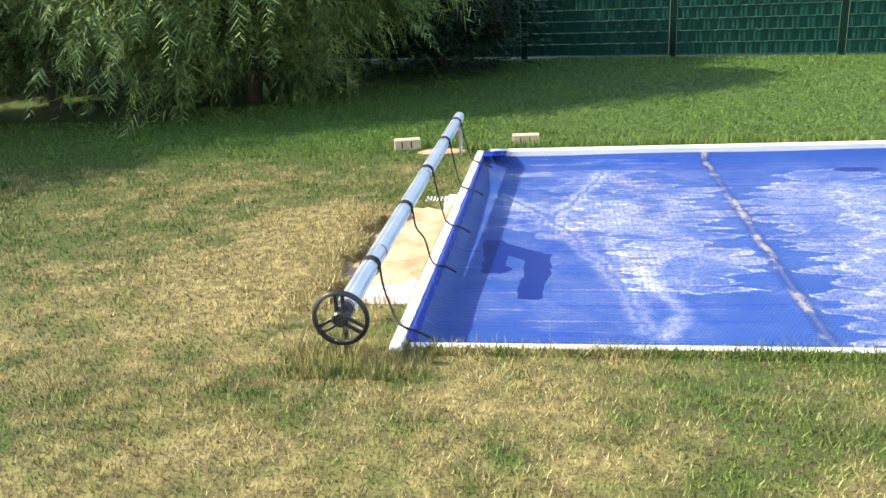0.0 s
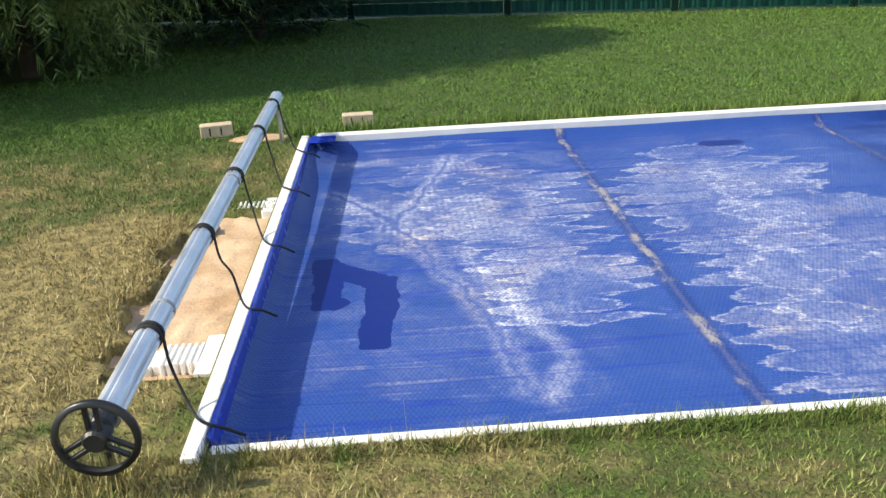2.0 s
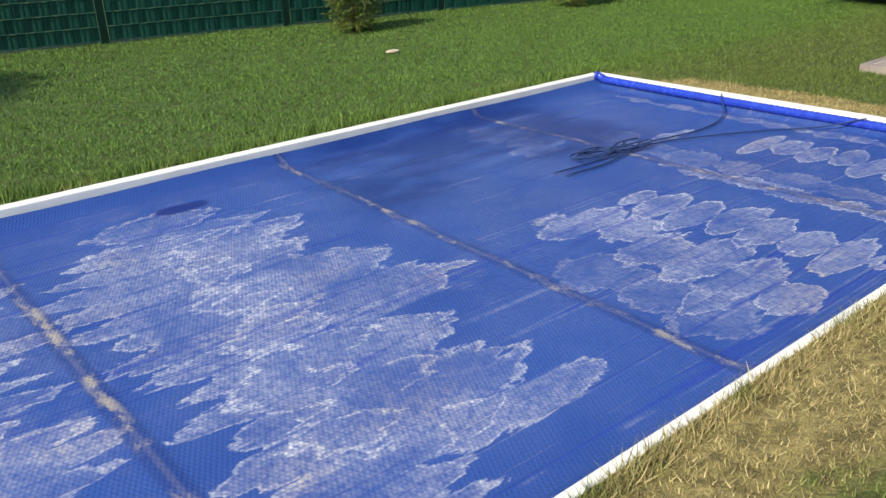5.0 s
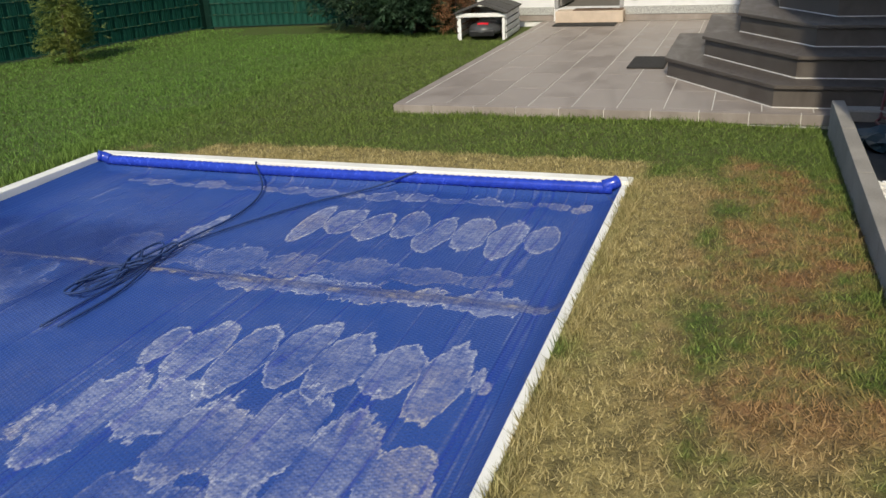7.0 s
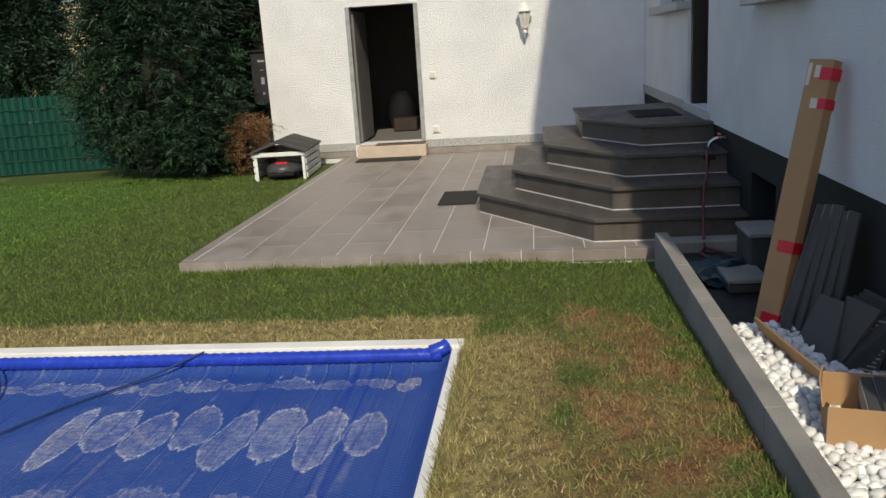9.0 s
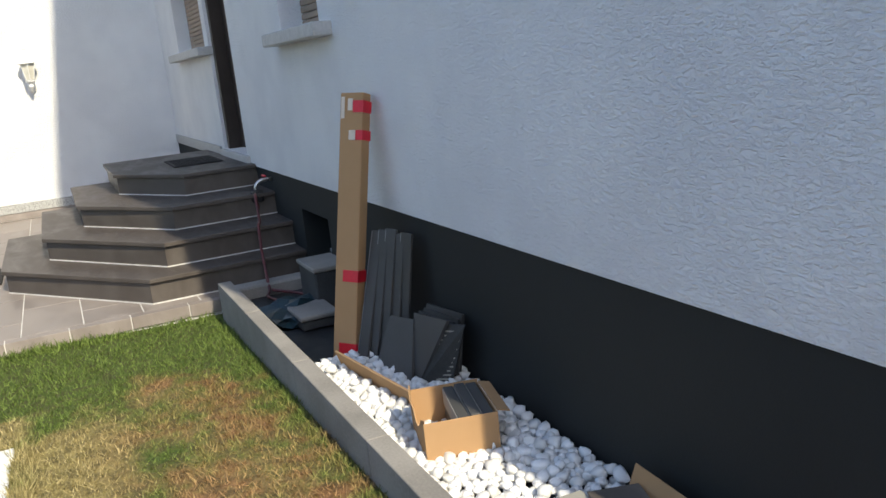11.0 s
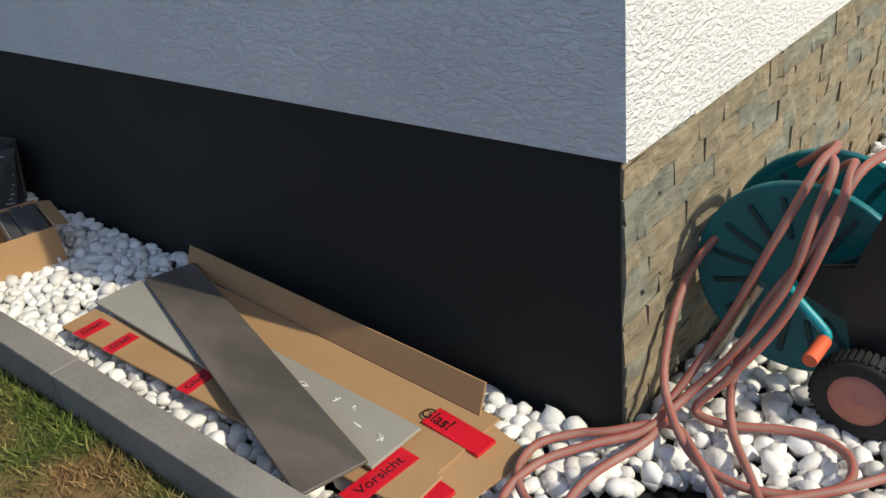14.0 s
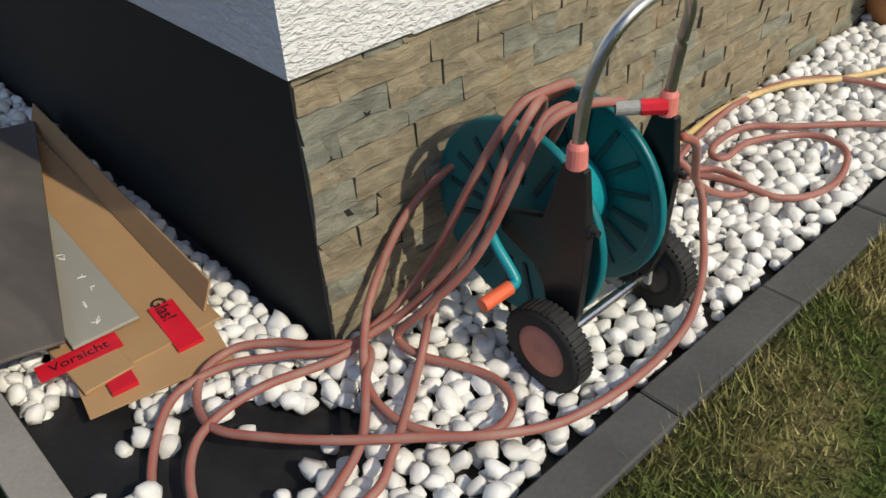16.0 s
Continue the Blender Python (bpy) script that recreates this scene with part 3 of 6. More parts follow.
def build_lawn():
    xs = np.unique(np.round(np.concatenate([np.linspace(-70, -10, 9), np.arange(-10, 16.1, 0.5), np.arange(-1.6, -0.75, 0.04), [-0.76, 7.12, 2.77, 2.80], np.linspace(18, 80, 8)]), 3))
    ys = np.unique(np.round(np.concatenate([np.linspace(-60, -4, 8), np.arange(-3.5, 17, 0.5), np.arange(3.9, 6.15, 0.04), np.arange(2.3, 3.5, 0.1), [2.20, 2.23, 3.51, 7.68], np.linspace(18, 90, 8)]), 3))
    bm = bmesh.new()
    zz = lawn_z(xs[:, None], ys[None, :])
    g = [[bm.verts.new((x, y, zz[i, j])) for j, y in enumerate(ys)] for i, x in enumerate(xs)]
    pit = []
    for i in range(len(xs) - 1):
        for j in range(len(ys) - 1):
            cx, cy = (xs[i] + xs[i + 1]) / 2, (ys[j] + ys[j + 1]) / 2
            if -0.77 < cx < 7.12 and 3.51 < cy < 7.68:
                continue
            if pit_mask(cx, cy):
                continue
            bm.faces.new((g[i][j], g[i + 1][j], g[i + 1][j + 1], g[i][j + 1]))
    rim = [e for e in bm.edges if e.is_boundary and all(-1.6 < v.co.x < -0.77 and 3.95 < v.co.y < 6.05 for v in e.verts)]
    r = bmesh.ops.extrude_edge_only(bm, edges=rim)
    bmesh.ops.translate(bm, verts=[v for v in r["geom"] if isinstance(v, bmesh.types.BMVert)], vec=(0.015, 0, -0.09))
    for v in [v for v in bm.verts if not v.link_faces]:
        bm.verts.remove(v)
    return solid("ground", bm, M['lawn'], "mown lawn, green with dry straw patches", "lawn", "structure", True)


build_lawn()
n = 26
bm = bmesh.new()
g = [[bm.verts.new((-1.55 + 0.80 * i / n, 3.9 + 2.2 * j / (2 * n), -0.065 + 0.02 * noise.noise((i * 0.5, j * 0.5, 0)) + 0.03 * (abs(j / n - 1)) ** 3)) for j in range(2 * n + 1)] for i in range(n + 1)]
for i in range(n):
    for j in range(2 * n):
        bm.faces.new((g[i][j], g[i + 1][j], g[i + 1][j + 1], g[i][j + 1]))
solid("sandy_patch", bm, M['sand'], "bare sandy soil dug out beside the pool edge", "soil", "structure", True)

# ---- pool ----
pool = thing("pool", "sunken rectangular pool with white coping, under a cover", "pool", 3.2, 5.6, 0)


def loc(bm, ob):
    """Moves a mesh drawn in the world's metres into a thing's own frame."""
    bmesh.ops.transform(bm, matrix=ob.matrix_world.inverted(), verts=bm.verts)
    return bm


for nm, a in (("coping", (-0.70, 7.04, 3.50, 3.548, -0.20, 0.006)), ("coping", (-0.66, 7.04, 7.60, 7.70, -0.20, 0.035)),
              ("coping", (-0.785, -0.722, 3.46, 7.70, -0.20, 0.022)), ("coping", (7.045, 7.145, 3.485, 7.70, -0.20, 0.026))):
    part(nm, loc(box_bm(*a, 0.008, seg=2), pool), M['coping'], pool, "white plastic coping strip")
for a in ((-0.66, 7.04, 3.50, 3.553, -1.4, -0.201), (-0.66, 7.04, 7.602, 7.66, -1.4, -0.201), (-0.72, -0.662, 3.5, 7.66, -1.4, -0.201), (7.042, 7.1, 3.5, 7.66, -1.4, -0.201)):
    part("pool_wall", loc(box_bm(*a), pool), M['poolwall'], pool)
part("pool_floor", loc(box_bm(-0.66, 7.04, 3.55, 7.6, -1.45, -1.4), pool), M['poolwall'], pool)


def cover_sheet():
    nx, ny = 190, 100
    x = np.linspace(-0.718, 7.035, nx)[:, None] + np.zeros((1, ny))
    y = np.linspace(3.55, 7.595, ny)[None, :] + np.zeros((nx, 1))
    d = np.minimum(np.minimum(x + 0.718, 7.035 - x), np.minimum(y - 3.55, 7.595 - y))
    z = -0.09 + 0.075 * np.exp(-(d / 0.05) ** 1.5)
    lean = step01(x, 1.5, 3.1) * step01(x, 5.2, 3.7) * (y - 5.2) * 0.03
    s = np.abs(((x - lean + 0.755 + 1.0175) % 2.035) - 1.0175)
    z += 0.007 * np.exp(-(s / 0.025) ** 2) * (d > 0.1)
    z += 0.005 * np.sin(x * 3.1 + 1.3 * np.sin(y * 2.2)) * np.sin(y * 2.7 + 0.8 * np.sin(x * 1.9))
    z += 0.004 * np.exp(-((y - 5.55 - 0.03 * np.sin(x * 2)) / 0.03) ** 2) * (x < 3)
    z += 0.05 * np.exp(-((x + 0.62) / 0.09) ** 2) * np.exp(-((y - 7.3) / 0.4) ** 2)
    v = np.stack([x, y, z], -1).reshape(-1, 3)
    i, j = np.meshgrid(np.arange(nx - 1), np.arange(ny - 1), indexing='ij')
    a = (i * ny + j).ravel()
    return raw_mesh("pool_cover", v, np.stack([a, a + ny, a + ny + 1, a + 1], 1), M['cover'], True)


cover = tagged(cover_sheet(), "blue bubble foil pool cover with white lime stains and wet patches", "pool cover")
M['hem'] = plain('blue_rolled_foil', (0.02, 0.05, 0.42), 0.22, 0, 0.2, 20)
part("hem", pipe_bm([(7.0, 3.60, -0.012), (7.005, 4.9, -0.02), (6.995, 6.2, -0.018), (7.0, 7.56, -0.005)], 0.034, 10, 52, 0.13), M['hem'], cover, "rolled edge hem of shiny blue bubbles", True)
part("hem_knot", pipe_bm([(7.0, 7.52, 0.0), (6.99, 7.575, 0.02), (6.96, 7.60, 0.035)], 0.04, 10, 6), M['hem'], cover, "", True)
part("hem_knot", pipe_bm([(7.0, 3.66, 0.0), (7.01, 3.60, 0.018), (7.03, 3.57, 0.03)], 0.04, 10, 6), M['hem'], cover, "", True)
fl = bmesh.new()
prev = None
for q in range(84):
    y = 3.56 + q * 0.0485
    w = 0.014 + 0.010 * noise.noise((y * 2.1, 0, 3)) + 0.008 * noise.noise((y * 9.0, 2, 0))
    row = [fl.verts.new((-0.705 - w, y, 0.026 + 0.006 * noise.noise((y * 5, 1, 0)))), fl.verts.new((-0.712, y, 0.030)), fl.verts.new((-0.700, y, 0.012)), fl.verts.new((-0.690, y, -0.05))]
    if prev:
        for a in range(3):
            fl.faces.new((prev[a], prev[a + 1], row[a + 1], row[a])).smooth = True
    prev = row
part("edge_flap", fl, M['hem'], cover, "crumpled foil edge lapped over the coping")
part("flap", box_bm(-0.70, -0.50, 7.42, 7.62, 0.026, 0.034, 0.003, m=None), M['hem'], cover, "turned-up corner of the foil")

# ---- house ----
WY, WX = 1.52, 3.47


def wall_boxes(axis, u0, u1, z0, z1, t0, t1, holes):
    """A wall with thickness along one axis, with openings (u0, u1, z0, z1) that go through it."""
    bm = bmesh.new()
    us = sorted({u0, u1, *(h[0] for h in holes), *(h[1] for h in holes)})
    for a, b in zip(us, us[1:]):
        cuts = sorted((h[2], h[3]) for h in holes if h[0] < (a + b) / 2 < h[1])
        z = z0
        for c0, c1 in cuts + [(z1, z1)]:
            if c0 > z + 1e-4:
                if axis == 'x':
                    box_bm(a, b, t0, t1, z, c0, bm=bm)
                else:
                    box_bm(t0, t1, a, b, z, c0, bm=bm)
            z = c1
    bmesh.ops.remove_doubles(bm, verts=bm.verts, dist=1e-4)
    return bm


TOP, FTOP = 10.0, 3.6
WIN = (7.95, 8.81, 1.82, 2.75)
WIN2 = (11.72, 13.42, 1.88, 2.8)
DOOR = (10.52, 11.52, 0.88, 2.95)
CELL = (8.35, 8.97, 0.20, 0.58)
solid("wall_long", wall_boxes('x', WX - 0.02, 15.0, 0.80, TOP, WY - 0.30, WY + 0.012, [WIN, WIN2, DOOR]), M['plaster'], "long house wall in rough white scratch plaster", "wall", "structure")
solid("wall_side", wall_boxes('y', -7.0, WY - 0.30, 0.795, TOP, WX - 0.02, WX + 0.28, []), M['plaster'], "sunlit white plaster end wall of the house", "wall", "structure")
solid("plinth_long", wall_boxes('x', WX + 0.0, 15.0, -0.1, 0.80, WY - 0.30, WY, [CELL]), M['plinth'], "smooth anthracite painted plinth of the house wall", "plinth", "structure")
plinth_side = solid("plinth_side", box_bm(WX + 0.03, WX + 0.28, -7.0, WY - 0.30, -0.1, 0.795), M['plinth'], "plinth clad in split natural stone strips", "plinth", "structure")
solid("ceiling", box_bm(WX - 0.02, 15.3, -7, WY + 0.01, TOP, TOP + 0.15), M['plaster'], "flat top that closes the house", "roof", "structure")
# far wing of the house
FX = 14.8
FDOOR = (4.65, 5.69, 0.26, 2.20)
solid("wall_far", wall_boxes('y', WY + 0.013, 6.92, 0.0, FTOP, FX, FX + 0.3, [FDOOR]), M['plaster'], "sunlit white plaster wall of the far wing", "wall", "structure")
solid("wall_far_side", box_bm(FX + 0.3, FX + 6, 6.62, 6.92, 0, FTOP), M['plaster'], "white plaster side wall of the far wing", "wall", "structure")
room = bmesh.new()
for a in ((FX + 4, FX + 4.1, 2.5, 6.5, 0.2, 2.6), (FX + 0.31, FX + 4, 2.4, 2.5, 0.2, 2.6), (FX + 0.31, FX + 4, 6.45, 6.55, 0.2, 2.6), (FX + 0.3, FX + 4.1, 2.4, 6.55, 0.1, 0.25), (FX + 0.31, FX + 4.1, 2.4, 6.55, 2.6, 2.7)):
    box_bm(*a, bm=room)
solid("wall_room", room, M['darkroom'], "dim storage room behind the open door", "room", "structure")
solid("roof_far", box_bm(FX - 0.02, FX + 6, WY - 0.3, 6.94, FTOP, FTOP + 0.15), M['plaster'], "flat top that closes the far wing", "roof", "structure")
for y0, y1 in ((WY + 0.02, FDOOR[0] - 0.01), (FDOOR[1] + 0.01, 6.92)):
    solid("baseboard", box_bm(FX - 0.03, FX - 0.001, y0, y1, 0.17, 0.285, 0.004), M['granite'], "speckled granite base strip along the wall", "baseboard", "structure")
    solid("trim", box_bm(FX - 0.02, FX - 0.001, y0, y1, 0.081, 0.168), M['terrace'], "low tile skirting", "trim", "structure")


# ---- terrace and steps ----
solid("trim", box_bm(DOOR[1] + 0.15, FX - 0.002, WY + 0.0125, WY + 0.03, 0.79, 0.90, 0.004), M['granite'], "speckled granite base strip beside the house door", "trim", "structure")
terrace = solid("terrace", box_bm(8.815, 14.78, WY, 5.845, -0.12, 0.0755), M['grout'], "raised terrace paved with taupe tiles", "terrace", "structure")


def step_outline(f, c, ex, ey, back, fw=0.0):
    return [(f - fw, WY + 0.002), (back, WY + 0.002), (back, ey), (ex, ey), (f, c)]


stairs = thing("outdoor_steps", "broad dark tiled steps with slanted corner up to the house door", "steps", 9.0, WY, 0.08)
for k, (f, c, ex, ey, back, fw) in enumerate(((9.0, 2.645, 10.33, 3.62, 12.0, 0.0), (9.27, 2.48, 10.45, 3.29, 12.2, 0.0), (9.72, 2.33, 10.72, 2.985, 12.35, 0.0), (10.24, 2.14, 11.08, 2.635, 12.455, 0.0))):
    z0, z1 = 0.081 + 0.185 * k, 0.08 + 0.185 * (k + 1)
    o = 0.03
    part("riser", loc(prism_bm(step_outline(f + o, c, ex + 0.01, ey - o, back, fw), z0, z1 - 0.031), stairs), M['steptile'], stairs)
    part("tread", loc(prism_bm(step_outline(f, c, ex, ey, back + 0.01, fw), z1 - 0.03, z1, 0.003), stairs), M['steptile'], stairs, "dark tile tread with a bullnose edge")
    for a, b in (((f + o - fw, WY), (f + o, c)), ((f + o, c), (ex + 0.01, ey - o))):
        d = Vector((b[0] - a[0], b[1] - a[1], 0))
        m = Matrix.Translation((a[0], a[1], z0)) @ Matrix.Rotation(math.atan2(d.y, d.x), 4, 'Z')
        part("grout_line", loc(box_bm(0, d.length, 0.0, 0.006, 0.0, 0.008, m=m), stairs), M['grout'], stairs)
solid("grey_block", box_bm(8.64, 8.80, WY + 0.002, 2.16, -0.08, 0.16, 0.012), M['kerb'], "rough concrete edge below the steps", "concrete block")

# ---- kerbs and bed ----
kerb = thing("kerb", "grey concrete kerb along the pebble bed", "kerb", 2.8, 2.2, 0, kind="structure")
x = 2.78
random.seed(4)
while x < 8.62:
    w = min(1.0, 8.64 - x)
    part("kerb_stone", loc(box_bm(x, x + w - 0.004, 2.165, 2.252, -0.15, 0.234 + random.uniform(-0.002, 0.002), 0.006, seg=2), kerb), M['kerb'], kerb)
    x += w
y = 2.15
while y > -3.0:
    part("kerb_slab", loc(box_bm(2.748, 2.856, y - 0.496, y, -0.1, 0.128 + random.uniform(-0.003, 0.003), 0.005), kerb), M['kerbside'], kerb, "dark grey edging slab")
    y -= 0.5
solid("bed_soil", box_bm(2.857, 8.99, -6.9, 2.163, 0.0, 0.075), M['liner'], "black weed sheet under the pebbles", "weed sheet", "structure")

# ---- fence ----
F0, F1 = Vector((-11.0, 18.05, 0)), Vector((14.75, 12.0, 0))


def fence_run(a, b, h, name_label):
    """Double-bar mesh panels on posts, woven with green strips."""
    d = b - a
    ln = d.length
    k = max(1, round(ln / 2.52))
    w = ln / k
    rz = math.degrees(math.atan2(d.y, d.x))
    for i in range(k):
        p = a + d * (i / k)
        t = thing("fence", name_label, "fence", p.x, p.y, 0, rz, "garden fence")
        part("post", box_bm(-0.055, 0.055, -0.024, 0.03, -0.2, h + 0.05, 0.006), M['fencepost'], t, "dark green post")
        cols = 22
        bw = (w - 0.10) / cols
        for r in range(6):
            z0 = 0.04 + r * (h - 0.06) / 6
            z1 = z0 + (h - 0.06) / 6 - 0.008
            bm = bmesh.new()
            pts = []
            for c in range(cols):
                s = 0.006 if (c + r) % 2 else -0.014
                for u in (0.12, 0.30, 0.70, 0.88):
                    pts.append((0.05 + (c + u) * bw, s if 0.2 < u < 0.8 else s * 0.6))
            lo = [bm.verts.new((u, v, z0 + 0.006)) for u, v in pts]
            hi = [bm.verts.new((u, v, z1)) for u, v in pts]
            for q in range(len(pts) - 1):
                bm.faces.new((lo[q], lo[q + 1], hi[q + 1], hi[q]))
            part("strip", bm, M['fence'], t, "woven green plastic strip")
            part("bar", rod_bm((0.03, -0.026, z0), (w - 0.03, -0.026, z0), 0.006, 6), M['fence'], t)
        bm = bmesh.new()
        for c in range(cols + 1):
            for o in (-0.016, 0.016):
                box_bm(0.05 + c * bw + o - 0.004, 0.05 + c * bw + o + 0.004, -0.022, -0.014, 0.03, h + 0.01, bm=bm)
        part("wire_mesh", bm, M['fence'], t)["kind"] = "stuff"
    t = thing("fence_end", "dark green fence end post", "fence post", b.x, b.y, 0, rz)
    part("post", box_bm(-0.055, 0.055, -0.024, 0.03, -0.2, h + 0.05, 0.006), M['fencepost'], t)


fence_run(F0, F1, 1.24, "dark green fence panel woven with plastic privacy strips")
fence_run(Vector((14.78, 11.9, 0)), Vector((15.25, 9.4, 0)), 1.24, "sunlit green fence panel woven with plastic strips")


# ---- doors, windows, wall fittings ----
def window_unit(name, label, o, sill_over, shutter_z):
    t = thing(name, label, "window", (o[0] + o[1]) / 2, WY, o[2], kind="structure")
    d = 0.15
    for a in ((o[0], o[0] + 0.06, o[2], o[3]), (o[1] - 0.06, o[1], o[2], o[3])):
        part("frame", loc(box_bm(a[0] + 0.001, a[1] - 0.001, WY - d - 0.06, WY - d, a[2] + 0.001, a[3] - 0.001, 0.004), t), M['wood'], t)
    part("pane", loc(box_bm(o[0] + 0.06, o[1] - 0.06, WY - d - 0.04, WY - d - 0.03, o[2] + 0.001, o[3] - 0.001), t), M['doorwood'], t, "dark glass pane")
    z = shutter_z
    while z < o[3] - 0.05:
        part("slat", loc(box_bm(o[0] + 0.04, o[1] - 0.04, WY - d + 0.004, WY - d + 0.02, z, z + 0.042, 0.006), t), M['shutter'], t)
        z += 0.046
    part("sill", loc(box_bm(o[0] - 0.22, o[1] + 0.10, WY - 0.10, WY + 0.13, o[2] - 0.085, o[2] - 0.002, 0.008), t), M['sill'], t, "grey stone sill with a worn edge")


window_unit("window_1", "small house window with half-lowered brown shutter", WIN, 0.1, 1.84)
window_unit("window_2", "wide house window with lowered brown roller shutter", WIN2, 0.1, 1.92)
door = thing("door_1", "dark brown house door in a deep reveal", "door", (DOOR[0] + DOOR[1]) / 2, WY, DOOR[2], kind="structure")
part("leaf", loc(box_bm(DOOR[0] + 0.09, DOOR[1] - 0.09, WY - 0.20, WY - 0.14, DOOR[2] + 0.005, DOOR[3] - 0.10, 0.004), door), M['doorwood'], door)
for a in ((DOOR[0] + 0.001, DOOR[0] + 0.088), (DOOR[1] - 0.088, DOOR[1] - 0.001)):
    part("frame", loc(box_bm(a[0], a[1], WY - 0.22, WY - 0.02, DOOR[2] + 0.001, DOOR[3] - 0.001, 0.004), door), M['doorwood'], door)
part("frame", loc(box_bm(DOOR[0] + 0.09, DOOR[1] - 0.09, WY - 0.22, WY - 0.02, DOOR[3] - 0.098, DOOR[3] - 0.001, 0.004), door), M['doorwood'], door)
part("threshold", loc(box_bm(DOOR[0] - 0.12, DOOR[1] + 0.05, WY - 0.28, WY + 0.05, 0.805, DOOR[2] - 0.001, 0.006), door), M['sill'], door, "grey stone threshold")
part("door_handle", loc(rod_bm((DOOR[0] + 0.15, WY - 0.10, 1.85), (DOOR[0] + 0.27, WY - 0.10, 1.85), 0.011), door), M['steel'], door)
cellar = thing("window_3", "small dark cellar window in the plinth", "window", 8.65, WY, 0.22, kind="structure")
part("pane", loc(box_bm(CELL[0] + 0.001, CELL[1] - 0.001, WY - 0.22, WY - 0.20, CELL[2] + 0.001, CELL[3] - 0.001), cellar), M['black'], cellar)
for z in (0.22, 0.54):
    part("frame", loc(box_bm(CELL[0] + 0.002, CELL[1] - 0.002, WY - 0.198, WY - 0.17, z, z + 0.03, 0.003), cellar), M['greypaint'], cellar)
# far door: open, with a step
fd = thing("door_2", "open doorway of the far wing with grey steel jambs", "door", FX, 5.15, 0.27, kind="structure")
for y0 in (FDOOR[0] + 0.001, FDOOR[1] - 0.061):
    part("jamb", loc(box_bm(FX - 0.012, FX + 0.10, y0, y0 + 0.06, FDOOR[2] + 0.001, FDOOR[3] - 0.001, 0.004), fd), M['greypaint'], fd)
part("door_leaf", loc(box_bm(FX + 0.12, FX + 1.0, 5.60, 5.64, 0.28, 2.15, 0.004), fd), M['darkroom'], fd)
st = thing("door_step", "beige stone step in front of the far door", "step", FX - 0.28, 5.12, 0.08)
part("slab", box_bm(0.0, 0.27, -0.50, 0.50, 0.001, 0.17, 0.012, seg=2), M['beige'], st)
mat2 = thing("doormat", "worn brown doormat with faded lettering on the beige step", "doormat", FX - 0.13, 5.0, 0.252)
part("pad", box_bm(-0.11, 0.11, -0.36, 0.36, 0, 0.014, 0.005), plain('brown_mat', (0.14, 0.09, 0.06), 0.95, 0, 0.35, 50, 0.4), mat2)
part("print", box_bm(-0.07, -0.02, -0.20, 0.20, 0.0145, 0.0165), M['doormat'], mat2)
for nm, x0, x1, y0, y1 in (("rubber_mat", 14.12, 14.45, 4.68, 5.58), ("rubber_mat", 10.74, 11.44, 3.66, 4.04)):
    t = thing(nm, "flat black rubber mat lying on the terrace", "mat", (x0 + x1) / 2, (y0 + y1) / 2, 0.082)
    part("sheet", box_bm(x0 - (x0 + x1) / 2, (x1 - x0) / 2, -(y1 - y0) / 2, (y1 - y0) / 2, 0, 0.014, 0.005), M['doormat'], t)
t = thing("doormat", "black ribbed doormat on the top step", "doormat", 11.25, 1.90, 0.8205)
part("pad", box_bm(-0.36, 0.36, -0.22, 0.22, 0, 0.012, 0.004), M['doormat'], t)
for q in range(9):
    part("rib", box_bm(-0.33 + q * 0.075, -0.30 + q * 0.075, -0.19, 0.19, 0.0122, 0.017, 0.002), M['rubber'], t)


def wall_lantern():
    t = thing("wall_lantern", "white carriage lantern with clear glass on the sunlit wall", "lantern", FX, 3.16, 1.89)
    part("backplate", lathe_bm([(0.05, -0.03), (0.055, -0.02), (0.055, -0.001)], 20, 'x', m=Matrix.Translation((0, 0, -0.20))), M['white'], t)
    part("arm", pipe_bm([(-0.02, 0, -0.20), (-0.10, 0, -0.26), (-0.14, 0, -0.20), (-0.14, 0, -0.14)], 0.009, 8, 8), M['white'], t, "", True)
    part("base", lathe_bm([(0.01, -0.22), (0.03, -0.19), (0.02, -0.16), (0.055, -0.13), (0.06, -0.11)], 12, m=Matrix.Translation((-0.14, 0, 0))), M['white'], t)
    part("glass", lathe_bm([(0.05, -0.105), (0.075, 0.0), (0.085, 0.09)], 6, m=Matrix.Translation((-0.14, 0, 0))), M['glass'], t, "six clear panes")
    for i in range(6):
        a = math.radians(60 * i)
        part("rib", rod_bm((-0.14 + 0.052 * math.cos(a), 0.052 * math.sin(a), -0.105), (-0.14 + 0.088 * math.cos(a), 0.088 * math.sin(a), 0.09), 0.005, 6), M['white'], t)
    part("cap", lathe_bm([(0.11, 0.09), (0.10, 0.11), (0.06, 0.18), (0.02, 0.21), (0.015, 0.25), (0.025, 0.27), (0.008, 0.30)], 18, m=Matrix.Translation((-0.14, 0, 0))), M['white'], t)


wall_lantern()
for z, y in ((1.20, 4.49), (0.43, 4.49)):
    t = thing("wall_switch", "cream weatherproof wall switch box", "switch", FX, y, z)
    part("housing", box_bm(-0.035, -0.001, -0.045, 0.045, -0.045, 0.045, 0.008, seg=2), M['white'], t)
    part("flap", box_bm(-0.042, -0.0355, -0.032, 0.032, -0.03, 0.03, 0.003), M['paper'], t)

